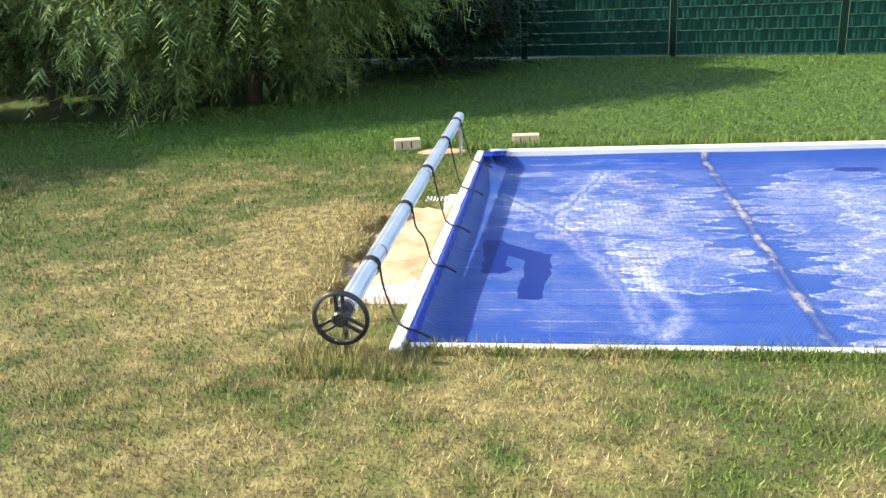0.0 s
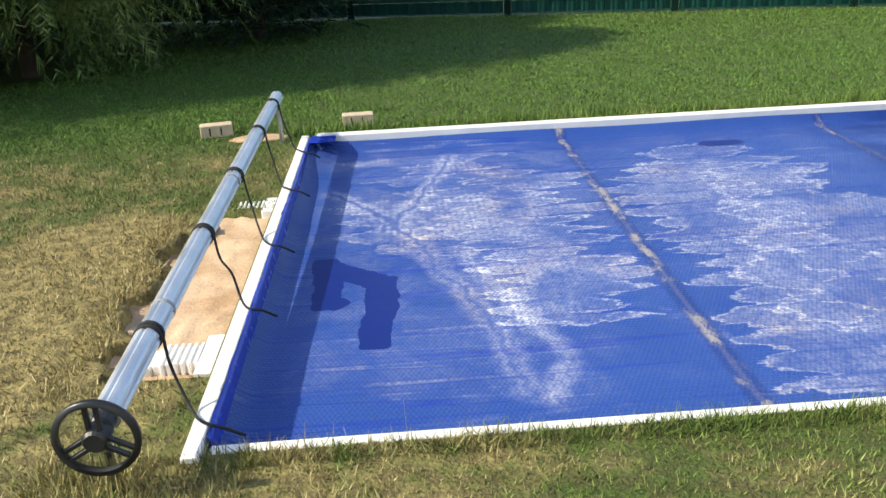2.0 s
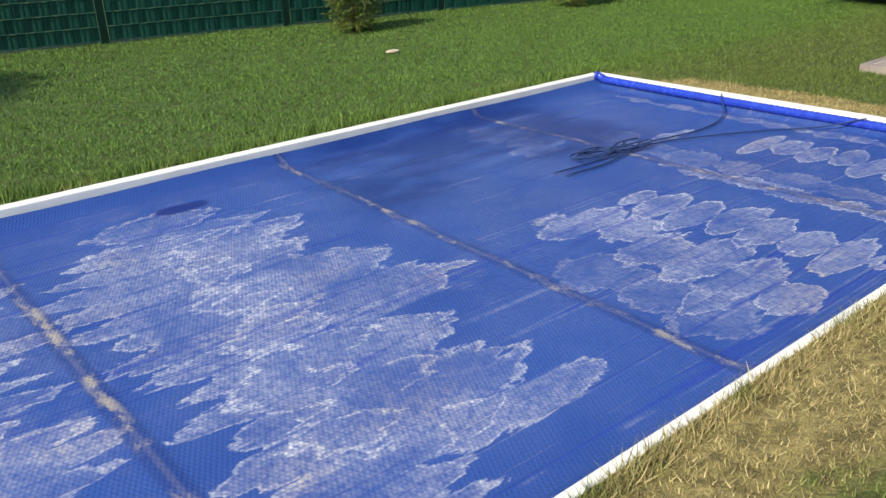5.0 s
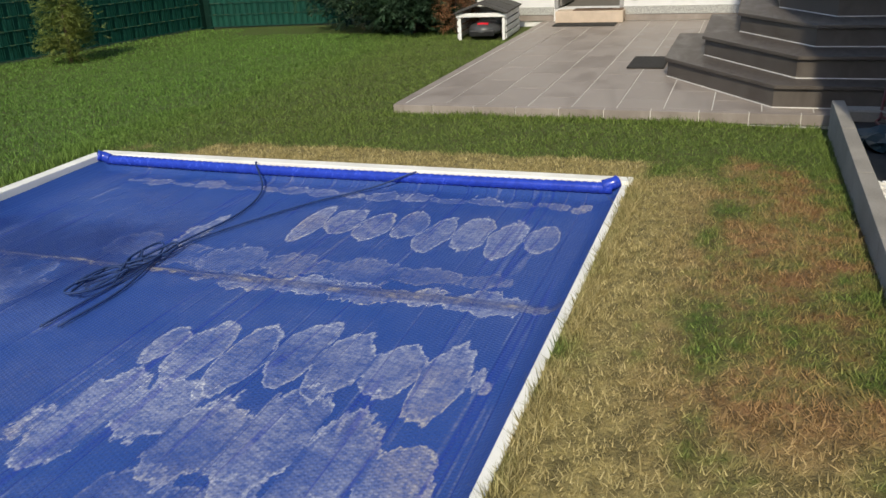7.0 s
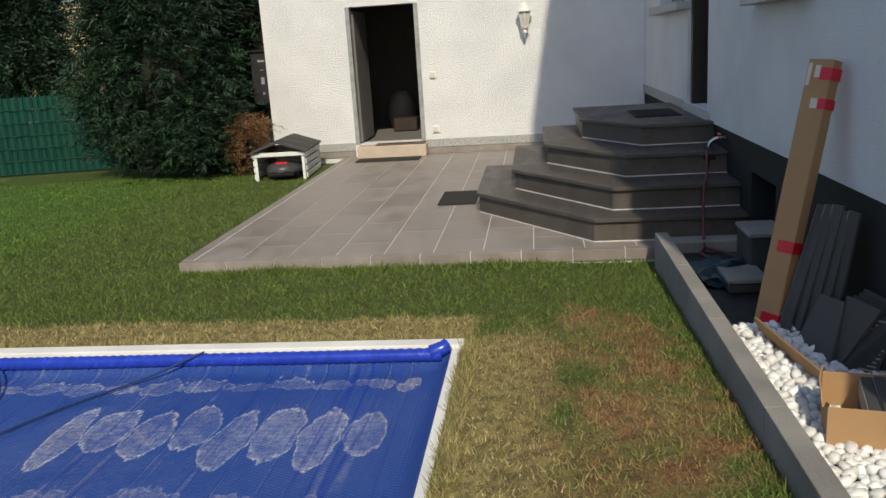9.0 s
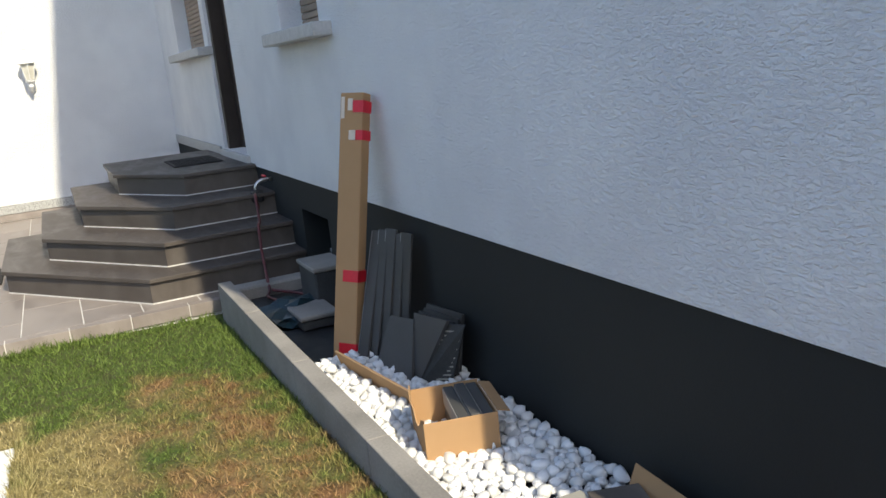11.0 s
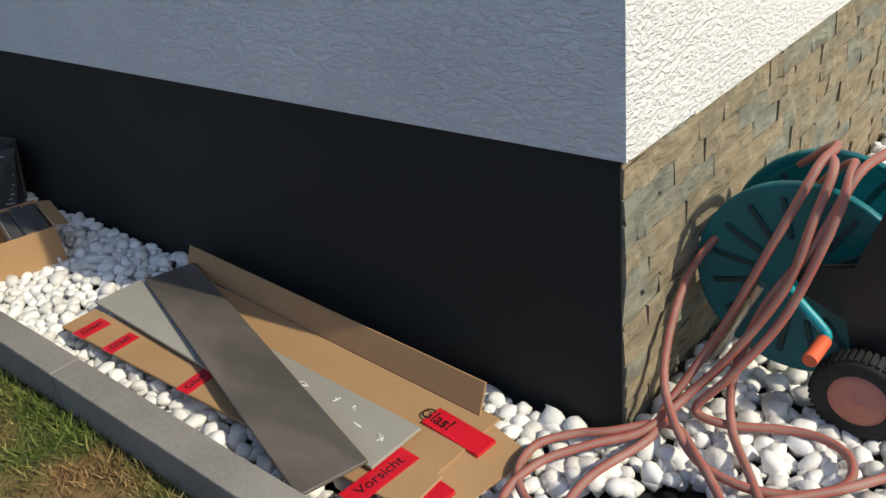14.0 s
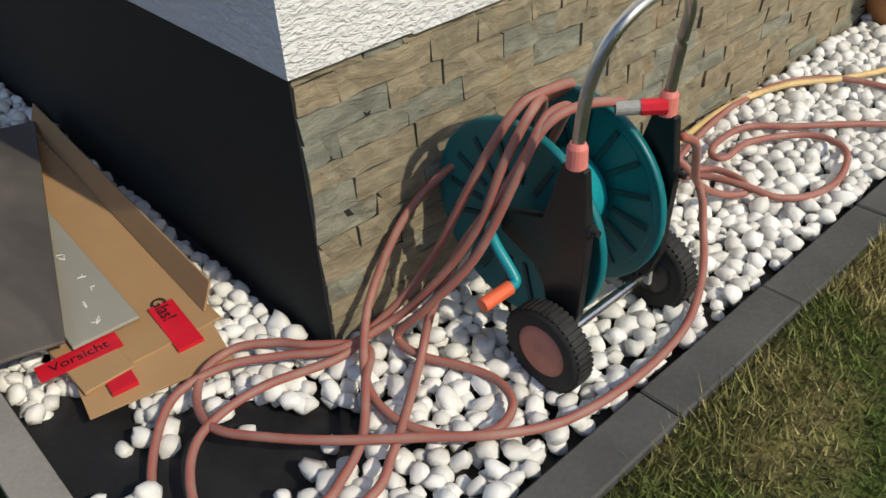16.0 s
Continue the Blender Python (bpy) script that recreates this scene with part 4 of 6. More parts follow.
# inside the dim room: contents coloured darker to stand for its shade
t = thing("folding_chair", "white folded garden chairs leaning inside the doorway, greyed for the dim room", "chair", FX + 1.5, 4.62, 0.25)
for q, h in ((0.0, 0.85), (0.07, 0.75), (0.14, 0.7)):
    part("panel", box_bm(q, q + 0.025, -0.14, 0.10, 0.01, h, 0.006, m=Matrix.Rotation(radians(-8), 4, 'X')), M['greypaint'], t)
t = thing("crate", "small crate on the room floor, coloured dark for the dim room", "crate", FX + 1.8, 5.2, 0.25)
part("body", box_bm(-0.15, 0.15, -0.2, 0.2, 0.001, 0.22, 0.02), M['doorwood'], t)
t = thing("dim_sack", "pale sack standing in the dim room, coloured dark for its shade", "sack", FX + 2.4, 5.35, 0.25)
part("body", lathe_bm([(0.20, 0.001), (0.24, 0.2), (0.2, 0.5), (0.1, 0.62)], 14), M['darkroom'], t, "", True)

# ---- mower hut, wall cabinet ----
hut = thing("mower_hut", "small white slatted hut with dark shingle roof", "hut", 13.36, 6.41, 0.0, 4)
for x0, y0 in ((0, -0.33), (0, 0.30), (0.95, -0.33), (0.95, 0.30)):
    part("post", box_bm(x0, x0 + 0.04, y0, y0 + 0.04, 0.0, 0.36, 0.004), M['wood'], hut)
part("front_board", box_bm(-0.02, 0.0, -0.36, 0.37, 0.315, 0.37, 0.004), M['wood'], hut)
for q in range(4):
    for y0 in (-0.355, 0.341):
        part("slat", box_bm(0.0, 0.99, y0, y0 + 0.014, 0.02 + q * 0.09, 0.09 + q * 0.09, 0.003), M['wood'], hut)
part("back", box_bm(0.99, 1.0, -0.33, 0.34, 0.02, 0.36), M['wood'], hut)
for side in (-1, 1):
    for q in range(5):
        m = Matrix.Translation((0, 0.005, 0.50)) @ Matrix.Rotation(side * radians(-19), 4, 'X')
        y0, y1 = (0, 0.40) if side > 0 else (-0.40, 0)
        part("shingle_row", box_bm(-0.07 + q * 0.22, 0.165 + q * 0.22, y0, y1, -0.012 + 0.004 * (q % 2), 0.012 + 0.006 * (q % 2), 0.004, m=m), M['roofing'], hut)
mow = thing("robot_mower", "dark grey robotic lawn mower parked in its hut", "lawn mower", 13.56, 6.41, 0.02, 4)
part("shell", lathe_bm([(0.24, 0.06), (0.26, 0.10), (0.23, 0.17), (0.12, 0.22), (0.02, 0.23)], 24, m=Matrix.Diagonal((1.15, 0.95, 1, 1))), plain('mower_grey', (0.05, 0.052, 0.055), 0.4), mow, "", True)
part("stop_button", box_bm(-0.20, -0.14, -0.08, 0.08, 0.185, 0.215, 0.008), M['red'], mow, "red stop button")
part("bumper", box_bm(-0.29, -0.24, -0.18, 0.18, 0.04, 0.13, 0.02, seg=2), M['black'], mow)
for y0 in (-0.22, 0.19):
    part("wheel", lathe_bm([(0.09, 0), (0.10, 0.01), (0.10, 0.03), (0.09, 0.04)], 20, 'y', m=Matrix.Translation((0.1, y0, 0.09))), M['rubber'], mow)
cab = thing("letter_cabinet", "black wall-mounted parcel cabinet at the house corner", "cabinet", FX + 0.25, 7.04, 0.92)
part("body", box_bm(-0.10, 0.10, -0.16, 0.16, 0, 0.74, 0.01, seg=2), plain('black_metal', (0.02, 0.021, 0.023), 0.45), cab)
part("hood", box_bm(-0.13, 0.10, -0.17, 0.17, 0.741, 0.775, 0.006), M['black'], cab)
for z0, h, w in ((0.60, 0.03, 0.10), (0.48, 0.012, 0.05), (0.28, 0.10, 0.05), (0.13, 0.03, 0.03)):
    part("marking", box_bm(-0.105, -0.1005, -w / 2, w / 2, z0, z0 + h), M['greypaint'], cab)
part("bracket", box_bm(0.02, 0.06, -0.178, -0.161, 0.2, 0.5), M['steel'], cab)

# ---- tap and hose by the steps ----
tap = thing("garden_tap", "brass garden tap with a dark timer on the plinth", "tap", 9.78, WY, 0.68)
part("spout", pipe_bm([(0, 0.0, 0.05), (0, 0.08, 0.05), (0, 0.13, 0.02), (0, 0.14, -0.02)], 0.016, 10, 6), M['steel'], tap, "", True)
part("lever", box_bm(-0.05, 0.05, 0.05, 0.07, 0.075, 0.09, 0.004), M['red'], tap)
part("timer", box_bm(-0.05, 0.05, 0.09, 0.19, -0.12, -0.02, 0.02, seg=2), M['black'], tap)
part("connector", lathe_bm([(0.018, -0.19), (0.022, -0.17), (0.022, -0.13), (0.014, -0.12)], 12, m=Matrix.Translation((0, 0.14, 0))), M['orange'], tap)
t = solid("garden_hose", pipe_bm([(9.78, 1.66, 0.49), (9.55, 1.72, 0.655), (9.35, 1.76, 0.47), (9.22, 1.80, 0.465), (9.05, 1.84, 0.28), (8.88, 1.87, 0.24), (8.72, 1.90, 0.18), (8.6, 1.92, 0.12), (8.5, 1.95, 0.10), (8.2, 1.85, 0.10), (8.35, 1.75, 0.11), (8.6, 1.9, 0.12)], 0.011, 8, 12), plain('dark_red_hose', (0.11, 0.025, 0.025), 0.5), "thin dark red hose hanging from the tap", "hose")
t = thing("plastic_bag", "crumpled dark blue plastic sheet in the bed", "plastic sheet", 8.0, 1.92, 0.076)
bm = bmesh.new()
bmesh.ops.create_icosphere(bm, subdivisions=3, radius=0.22)
for v in bm.verts:
    v.co *= 1 + 0.5 * noise.noise(v.co * 9)
    v.co.z = max(0.0, v.co.z * 0.5)
part("sheet", bm, plain('blue_plastic', (0.01, 0.03, 0.04), 0.4, 0, 0.5, 9), t)
for x0, y0, w, h in ((7.95, 1.55, 0.36, 0.26), (7.66, 1.74, 0.34, 0.06)):
    t = thing("concrete_block", "grey hollow block standing in the dark corner of the bed", "block", x0, y0, 0.076)
    part("body", box_bm(0, w, 0, 0.22, 0.0, h, 0.01), M['darkgrey'], t)
    part("cap", box_bm(-0.01, w + 0.01, -0.01, 0.23, h + 0.001, h + 0.03, 0.006), M['kerb'], t, "pale grey cap slab")


# ---- cardboard tube box, tiles, boxes in the bed ----
def frame_to(a, b, side):
    """A frame whose z runs from a to b and whose x leans towards side."""
    a, b, side = Vector(a), Vector(b), Vector(side)
    z = (b - a).normalized()
    y = z.cross(side).normalized()
    x = y.cross(z)
    m = Matrix((x, y, z)).transposed().to_4x4()
    m.translation = a
    return m, (b - a).length


def text_part(words, size, mat, parent, m):
    """Printed words as a flat mesh."""
    cu = bpy.data.curves.new("print", 'FONT')
    cu.body, cu.size, cu.align_x, cu.align_y, cu.extrude = words, size, 'CENTER', 'CENTER', 0.0004
    ob = bpy.data.objects.new("print", cu)
    scene.collection.objects.link(ob)
    me = bpy.data.meshes.new_from_object(ob)
    bpy.data.objects.remove(ob)
    me.materials.clear()
    me.materials.append(mat)
    o = new("lettering", me)
    o.parent = parent
    o.matrix_basis = m
    return o


m, ln = frame_to((7.07, 1.895, 0.06), (7.20, 1.625, 1.415), (-0.75, -0.60, 0))
carton = new("long_carton")
carton.matrix_world = m
tagged(carton, "tall narrow brown carton with red tape leaning on the wall", "carton")
part("body", box_bm(-0.068, 0.068, -0.038, 0.038, 0, ln, 0.004), M['card'], carton)
for z0, z1, x0, x1 in ((ln - 0.10, ln - 0.04, 0.01, 0.0715), (ln - 0.24, ln - 0.19, 0.03, 0.0715), (0.42, 0.48, -0.02, 0.0715), (0.03, 0.10, -0.03, 0.0715)):
    part("tape", box_bm(x0, x1, -0.041, 0.041, z0, z1), M['red'], carton, "red warning tape")
for z0, z1, x0, x1 in ((ln - 0.13, ln - 0.02, -0.06, -0.04), (ln - 0.09, ln - 0.03, -0.02, 0.008), (ln - 0.24, ln - 0.19, -0.01, 0.028)):
    part("paper_label", box_bm(x0, x1, 0.0385, 0.0415, z0, z1), M['paper'], carton)
    part("paper_label", box_bm(x0, x1, -0.0415, -0.0385, z0, z1), M['paper'], carton)

random.seed(9)
for q in range(5):
    m, ln = frame_to((6.94 - 0.042 * q, 1.86 - 0.038 * q, 0.07), (7.02 - 0.058 * q, 1.66 - 0.016 * q, 0.725 + 0.010 * (q % 3)), (-0.9, -0.25, 0))
    o = new("tile_plank")
    o.matrix_world = m
    tagged(o, "long grey porcelain tile plank leaning on edge against the wall", "tile", "leaning tile planks")
    part("plank", box_bm(-0.040, 0.040, -0.007, 0.007, 0, ln, 0.002), M['slabdark'], o)
    part("cut_edge", box_bm(-0.0425, -0.0402, -0.0068, 0.0068, 0.002, ln - 0.002), M['greypaint'], o)


def quad_slab(corners, t):
    """A thin slab over four corners, anticlockwise, of thickness t behind its face."""
    c = [Vector(q) for q in corners]
    n_ = (c[1] - c[0]).cross(c[3] - c[0]).normalized() * t
    bm = bmesh.new()
    f = [bm.verts.new(q) for q in c]
    k = [bm.verts.new(q - n_) for q in c]
    bm.faces.new(f)
    bm.faces.new(k[::-1])
    for i in range(4):
        bm.faces.new((f[i], k[i], k[(i + 1) % 4], f[(i + 1) % 4]))
    bmesh.ops.recalc_face_normals(bm, faces=bm.faces)
    return bm


OFFCUTS = (("broken", ((6.78, 1.85, 0.09), (6.467, 1.79, 0.09), (6.600, 1.690, 0.360), (6.785, 1.735, 0.345))),
           ("triangular", ((6.52, 1.765, 0.10), (6.44, 1.765, 0.10), (6.27, 1.665, 0.430), (6.62, 1.675, 0.385))),
           ("ribbed", ((6.44, 1.765, 0.09), (6.333, 1.650, 0.09), (6.20, 1.615, 0.412), (6.32, 1.655, 0.395))),
           ("rear", ((6.72, 1.63, 0.09), (6.36, 1.60, 0.09), (6.335, 1.56, 0.418), (6.69, 1.575, 0.392))))
for lab, cs in OFFCUTS:
    o = thing("tile_offcut", lab + " grey tile offcut leaning against the dark plinth", "tile", cs[0][0], cs[0][1], 0.08, 0, "tile offcuts")
    part("piece", loc(quad_slab(cs, 0.016), o), M['slabdark'] if lab != "ribbed" else M['darkgrey'], o)
    if lab == "ribbed":
        a, b, c, d = (Vector(q) for q in cs)
        nn = (b - a).cross(d - a).normalized() * 0.004
        for q in range(13):
            f0, f1 = 0.06 + q * 0.07, 0.085 + q * 0.07
            w0, w1 = 0.08 + 0.05 * (q % 3), 0.92 - 0.06 * (q % 2)
            p0, p1, p2, p3 = a.lerp(d, f0), b.lerp(c, f0), b.lerp(c, f1), a.lerp(d, f1)
            part("rib", loc(quad_slab([p0.lerp(p1, w0) + nn, p0.lerp(p1, w1) + nn, p3.lerp(p2, w1) + nn, p3.lerp(p2, w0) + nn], 0.0035), o), M['slabback'], o)
    if lab == "rear":
        for q in range(2):
            shift = Vector((0.02 * q - 0.01, 0.022 + 0.02 * q, -0.015 * (q + 1)))
            part("piece", loc(quad_slab([Vector(p) + shift for p in cs], 0.010), o), M['slabdark'], o)
m, ln = frame_to((6.87, 1.995, 0.158), (6.13, 1.895, 0.155), (0, 0.35, 1))
o = new("cardboard_strip")
o.matrix_world = m
tagged(o, "long flat cardboard strip lying on the pebbles", "cardboard")
part("sheet", box_bm(-0.05, 0.05, -0.006, 0.006, 0, ln, 0.002), M['card'], o)

BOX = (5.675, 1.915, 0.105, -14)
bx = thing("open_box", "open brown cardboard box holding grey tile strips", "box", *BOX)
W2, D2, H2, T2 = 0.141, 0.32, 0.157, 0.005
part("bottom", box_bm(0, D2, -W2, W2, 0, T2), M['card'], bx)
part("side", box_bm(0, T2, -W2, W2, T2, H2, 0.001), M['card'], bx)
part("side", box_bm(D2 - T2, D2, -W2, W2, T2, H2 + 0.01, 0.001), M['card'], bx)
part("side", box_bm(T2, D2 - T2, -W2, -W2 + T2, T2, H2, 0.001), M['card'], bx)
# the side towards the kerb bulges out, its upper edge torn in a curve
bm = bmesh.new()
rows = []
for q in range(15):
    u = q / 14
    top = H2 + 0.012 - 0.055 * math.exp(-((u - 0.22) / 0.10) ** 2) + 0.02 * u + 0.004 * math.sin(q * 2.7)
    rows.append([bm.verts.new((T2 + u * (D2 - 2 * T2), W2 + e + 0.018 * h * math.sin(math.pi * u), T2 + (top - T2) * h)) for e in (-T2, 0) for h in (0, 0.35, 0.7, 1.0)])
for p_, q_ in zip(rows, rows[1:]):
    for i, j in ((0, 1), (1, 2), (2, 3), (3, 7), (7, 6), (6, 5), (5, 4)):
        bm.faces.new((p_[i], p_[j], q_[j], q_[i]))
part("side", bm, M['card'], bx, "bulging side with a torn upper edge")
part("flap", box_bm(0.0, D2 - 0.02, 0, T2, 0, 0.05, 0.001, m=Matrix.Translation((0.01, -W2, H2)) @ Matrix.Rotation(radians(104), 4, 'X')), M['card'], bx, "folded-out flap")
for q in range(3):
    t = thing("tile_strip", "narrow dark grey tile strip lying in the open box", "tile", *BOX, "strips in the box")
    y0 = -0.128 + q * 0.047
    part("strip", box_bm(0.012, D2 - 0.012, y0, y0 + 0.040, 0.012, H2 - 0.004 + 0.006 * (q % 2), 0.002, m=Matrix.Rotation(radians(-1.5), 4, 'Y')), M['slabdark'], t)
    part("cut_edge", box_bm(0.014, D2 - 0.014, y0 + 0.0405, y0 + 0.043, 0.08, H2 - 0.008, m=Matrix.Rotation(radians(-1.5), 4, 'Y')), M['slabback'], t)

# opened carton lying flat, with planks on it
flat = thing("opened_carton", "opened brown carton lying flat on the pebbles, back flap raised", "carton", 4.5, 1.86, 0.0)
m, ln = frame_to((3.72, 1.845, 0.142), (5.12, 1.795, 0.145), (0, 1, 0))
part("sheet", loc(box_bm(-0.172, 0.11, -0.003, 0.003, 0.0, ln, 0.001, m=m), flat), M['card'], flat)
m, ln = frame_to((3.70, 1.98, 0.146), (5.14, 2.012, 0.146), (0, 1, 0))
part("front_strip", loc(box_bm(-0.075, 0.045, -0.003, 0.006, 0.0, ln, 0.002, m=m), flat), M['card'], flat)
m, ln = frame_to((3.76, 1.692, 0.146), (5.09, 1.615, 0.150), (0, -0.42, 1))
part("back_flap", loc(box_bm(0.0, 0.085, -0.003, 0.003, 0.0, ln, 0.001, m=m), flat), M['card'], flat)
part("end_flap", loc(box_bm(-0.165, 0.165, -0.003, 0.003, 0.0, 0.13, 0.001, m=frame_to((3.745, 1.86, 0.139), (3.60, 1.885, 0.120), (0.1, 1, 0))[0]), flat), M['card'], flat, "loose end flap")
e = 0.0036
for x0, y0, x1, y1, w in ((3.86, 1.76, 3.68, 1.775, 0.032), (3.86, 1.93, 3.66, 1.95, 0.030)):
    a, b = Vector((x0, y0, 0.1468)), Vector((x1, y1, 0.139))
    m, ln = frame_to(a, b, (0, 1, 0))
    part("tape", loc(box_bm(-w, w, -e - 0.003, e + 0.003, 0.0, ln, m=m), flat), M['red'], flat, "red warning tape")
for x0, y0, rz, w in ((4.87, 2.008, 92, 0.05), (5.03, 2.012, 90, 0.06), (4.50, 2.0, 95, 0.05)):
    part("tape", loc(box_bm(-0.049, 0.049, -w / 2, w / 2, 0, 0.003, m=Matrix.Translation((x0, y0, 0.153)) @ Matrix.Rotation(radians(rz), 4, 'Z')), flat), M['red'], flat, "red warning tape")
    text_part("Glas!", 0.034, M['tapebar'], flat, flat.matrix_world.inverted() @ Matrix.Translation((x0, y0, 0.1568)) @ Matrix.Rotation(radians(rz + 180), 4, 'Z'))
text_part("Glas!", 0.05, M['tapebar'], flat, flat.matrix_world.inverted() @ Matrix.Translation((3.835, 1.765, 0.1545)) @ Matrix.Rotation(radians(175), 4, 'Z'))
part("tape", loc(box_bm(-0.095, 0.095, -0.03, 0.03, 0, 0.0025, m=Matrix.Translation((3.82, 1.985, 0.1525)) @ Matrix.Rotation(radians(265), 4, 'Z')), flat), M['red'], flat, "red warning tape")
text_part("Vorsicht", 0.04, M['tapebar'], flat, flat.matrix_world.inverted() @ Matrix.Translation((3.82, 1.985, 0.1556)) @ Matrix.Rotation(radians(265), 4, 'Z'))
m, ln = frame_to((3.838, 1.905, 0.165), (5.14, 1.848, 0.168), (0, 1, 0))
o = new("tile_plank")
o.matrix_world = m
tagged(o, "greenish grey tile plank with chalk marks, face down on the carton", "tile")
part("plank", box_bm(-0.082, 0.082, -0.005, 0.005, 0, ln, 0.002), M['slabback'], o)
random.seed(3)
for q in range(7):
    z0 = 0.05 + 0.06 * q + random.uniform(0, 0.03)
    x0 = random.uniform(-0.045, 0.045)
    c = [(x0 + random.uniform(-0.012, 0.012), 0.0053, z0 + random.uniform(-0.018, 0.018)) for _ in range(5)]
    part("chalk_mark", pipe_bm([(a, -b if m.col[1].z < 0 else b, d) for a, b, d in c], 0.0016, 5, 5), M['white'], o)
m, ln = frame_to((3.862, 2.078, 0.197), (5.07, 1.690, 0.182), (0, 1, 0))
o = new("tile_plank")
o.matrix_world = m
tagged(o, "dark taupe porcelain tile plank lying crosswise on the pile", "tile")
part("plank", box_bm(-0.085, 0.085, -0.005, 0.005, 0, ln, 0.002), M['slab'], o)


# ---- hose cart ----
cart = thing("hose_cart", "teal and black hose reel cart with steel handle", "hose cart", 3.1, 1.06, 0.115)


def cpart(nm, bm, mat, lab="", parent=None, smooth=False):
    return part(nm, loc(bm, cart), mat, parent or cart, lab, smooth)


DC = Vector((3.212, 0, 0.408))
for y0, s in ((1.155, 1), (0.950, -1)):
    m = Matrix.Translation((DC.x, y0, DC.z))
    disc = cpart("flange", lathe_bm([(0.02, -0.004), (0.214, -0.006 * s), (0.237, -0.010), (0.243, -0.006), (0.243, 0.010), (0.237, 0.012), (0.224, 0.006), (0.02, 0.004)], 48, 'y', m=m), M['teal'], "teal ribbed reel flange, dark bars for the shade in its slots", None, True)
    # dark bars paint the shade that lies in the flange's radial slots
    for q in range(16):
        a = math.radians(22.5 * q + 8)
        mm = m @ Matrix.Rotation(-a, 4, 'Y')
        bm = box_bm(0.105, 0.207, -0.0105, 0.0105, -0.007, 0.007, 0.002, m=mm)
        bmesh.ops.transform(bm, matrix=cart.matrix_world.inverted(), verts=bm.verts)
        part("rib", bm, M['tealshade'], disc)
cpart("drum", lathe_bm([(0.095, 0.0), (0.10, 0.01), (0.10, 0.180), (0.095, 0.190)], 28, 'y', m=Matrix.Translation((DC.x, 0.958, DC.z))), M['teallight'], "light teal drum", None, True)
for q, (y0, zt) in enumerate(((1.205, 0.648), (0.917, 0.648))):
    pl = prism_bm([(2.985, 0.30), (3.01, 0.225), (3.06, 0.225), (3.085, 0.37), (3.215, 0.42), (3.225, 0.465), (3.085, 0.50), (3.045, zt), (2.99, zt), (2.975, 0.5)], 0, 0.022, 0.003)
    bmesh.ops.transform(pl, matrix=Matrix.Translation((0, y0 + 0.011, 0)) @ Matrix.Rotation(math.pi / 2, 4, 'X'), verts=pl.verts)
    cpart("side_plate", pl, M['black'], "black plastic side plate")
    cpart("strut", box_bm(3.005, 3.03, y0 - 0.006, y0 + 0.006, 0.20, 0.36, 0.002, m=Matrix.Translation((0, 0, 0))), M['greypaint'])
    cpart("leg", rod_bm((3.28, y0, 0.40), (3.40, y0, 0.118), 0.011), M['steel'], "steel tube leg")
    cpart("collar", lathe_bm([(0.018, 0.0), (0.021, 0.004), (0.020, 0.045), (0.015, 0.055)], 18, m=Matrix.Translation((3.018, y0, zt - 0.005))), M['pinkred'], "faded red clamp collar")
    cpart("knob", lathe_bm([(0.008, 0), (0.008, 0.014), (0.014, 0.015), (0.014, 0.028)], 12, 'x', m=Matrix.Translation((2.955, y0, 0.52))), M['black'])
cpart("handle", pipe_bm([(3.018, 1.205, 0.69), (3.005, 1.203, 0.80), (2.985, 1.185, 0.885), (2.97, 1.14, 0.935), (2.968, 1.06, 0.95), (2.97, 0.985, 0.935), (2.985, 0.935, 0.885), (3.005, 0.918, 0.80), (3.018, 0.917, 0.69)], 0.0125, 12, 8), M['steel'], "bent steel tube handle", None, True)
cpart("axle", rod_bm((3.03, 0.875, 0.212), (3.03, 1.26, 0.212), 0.012), M['steel'])
for y0 in (1.252, 0.867):
    m = Matrix.Translation((3.03, y0, 0.212)) @ Matrix.Rotation(radians(0), 4, 'Z')
    wheel = cpart("wheel", lathe_bm([(0.064, -0.024), (0.090, -0.029), (0.102, -0.021), (0.104, 0.0), (0.102, 0.021), (0.090, 0.029), (0.064, 0.024)], 40, 'y', m=m), M['rubber'], "black rubber tyre", None, True)
    bm = bmesh.new()
    for q in range(44):
        a = 2 * math.pi * q / 44
        box_bm(0.1010, 0.1060, -0.022, 0.022, -0.004, 0.004, bm=bm, m=m @ Matrix.Rotation(a, 4, 'Y'))
    part("tread", loc(bm, cart), M['rubber'], wheel)
    part("rim", loc(lathe_bm([(0.065, -0.018), (0.063, 0.024), (0.048, 0.028), (0.012, 0.029), (0.010, 0.033), (0.002, 0.033)], 32, 'y', m=m if y0 > 1 else m), cart), M['salmon'] if y0 > 1 else M['black'], wheel, "faded red wheel hub" if y0 > 1 else "black wheel hub", True)
cpart("crank", pipe_bm([(3.205, 1.225, 0.437), (3.205, 1.25, 0.437), (3.175, 1.262, 0.415), (3.13, 1.265, 0.375), (3.112, 1.268, 0.355), (3.11, 1.29, 0.352)], 0.012, 10, 6), M['teallight'], "light teal crank", None, True)
cpart("crank_grip", rod_bm((3.11, 1.288, 0.352), (3.115, 1.365, 0.345), 0.016, 16), M['orange'], "orange crank grip")
cpart("connector", rod_bm((3.085, 1.005, 0.667), (3.05, 0.967, 0.668), 0.015, 14), M['greypaint'], "grey hose connector")
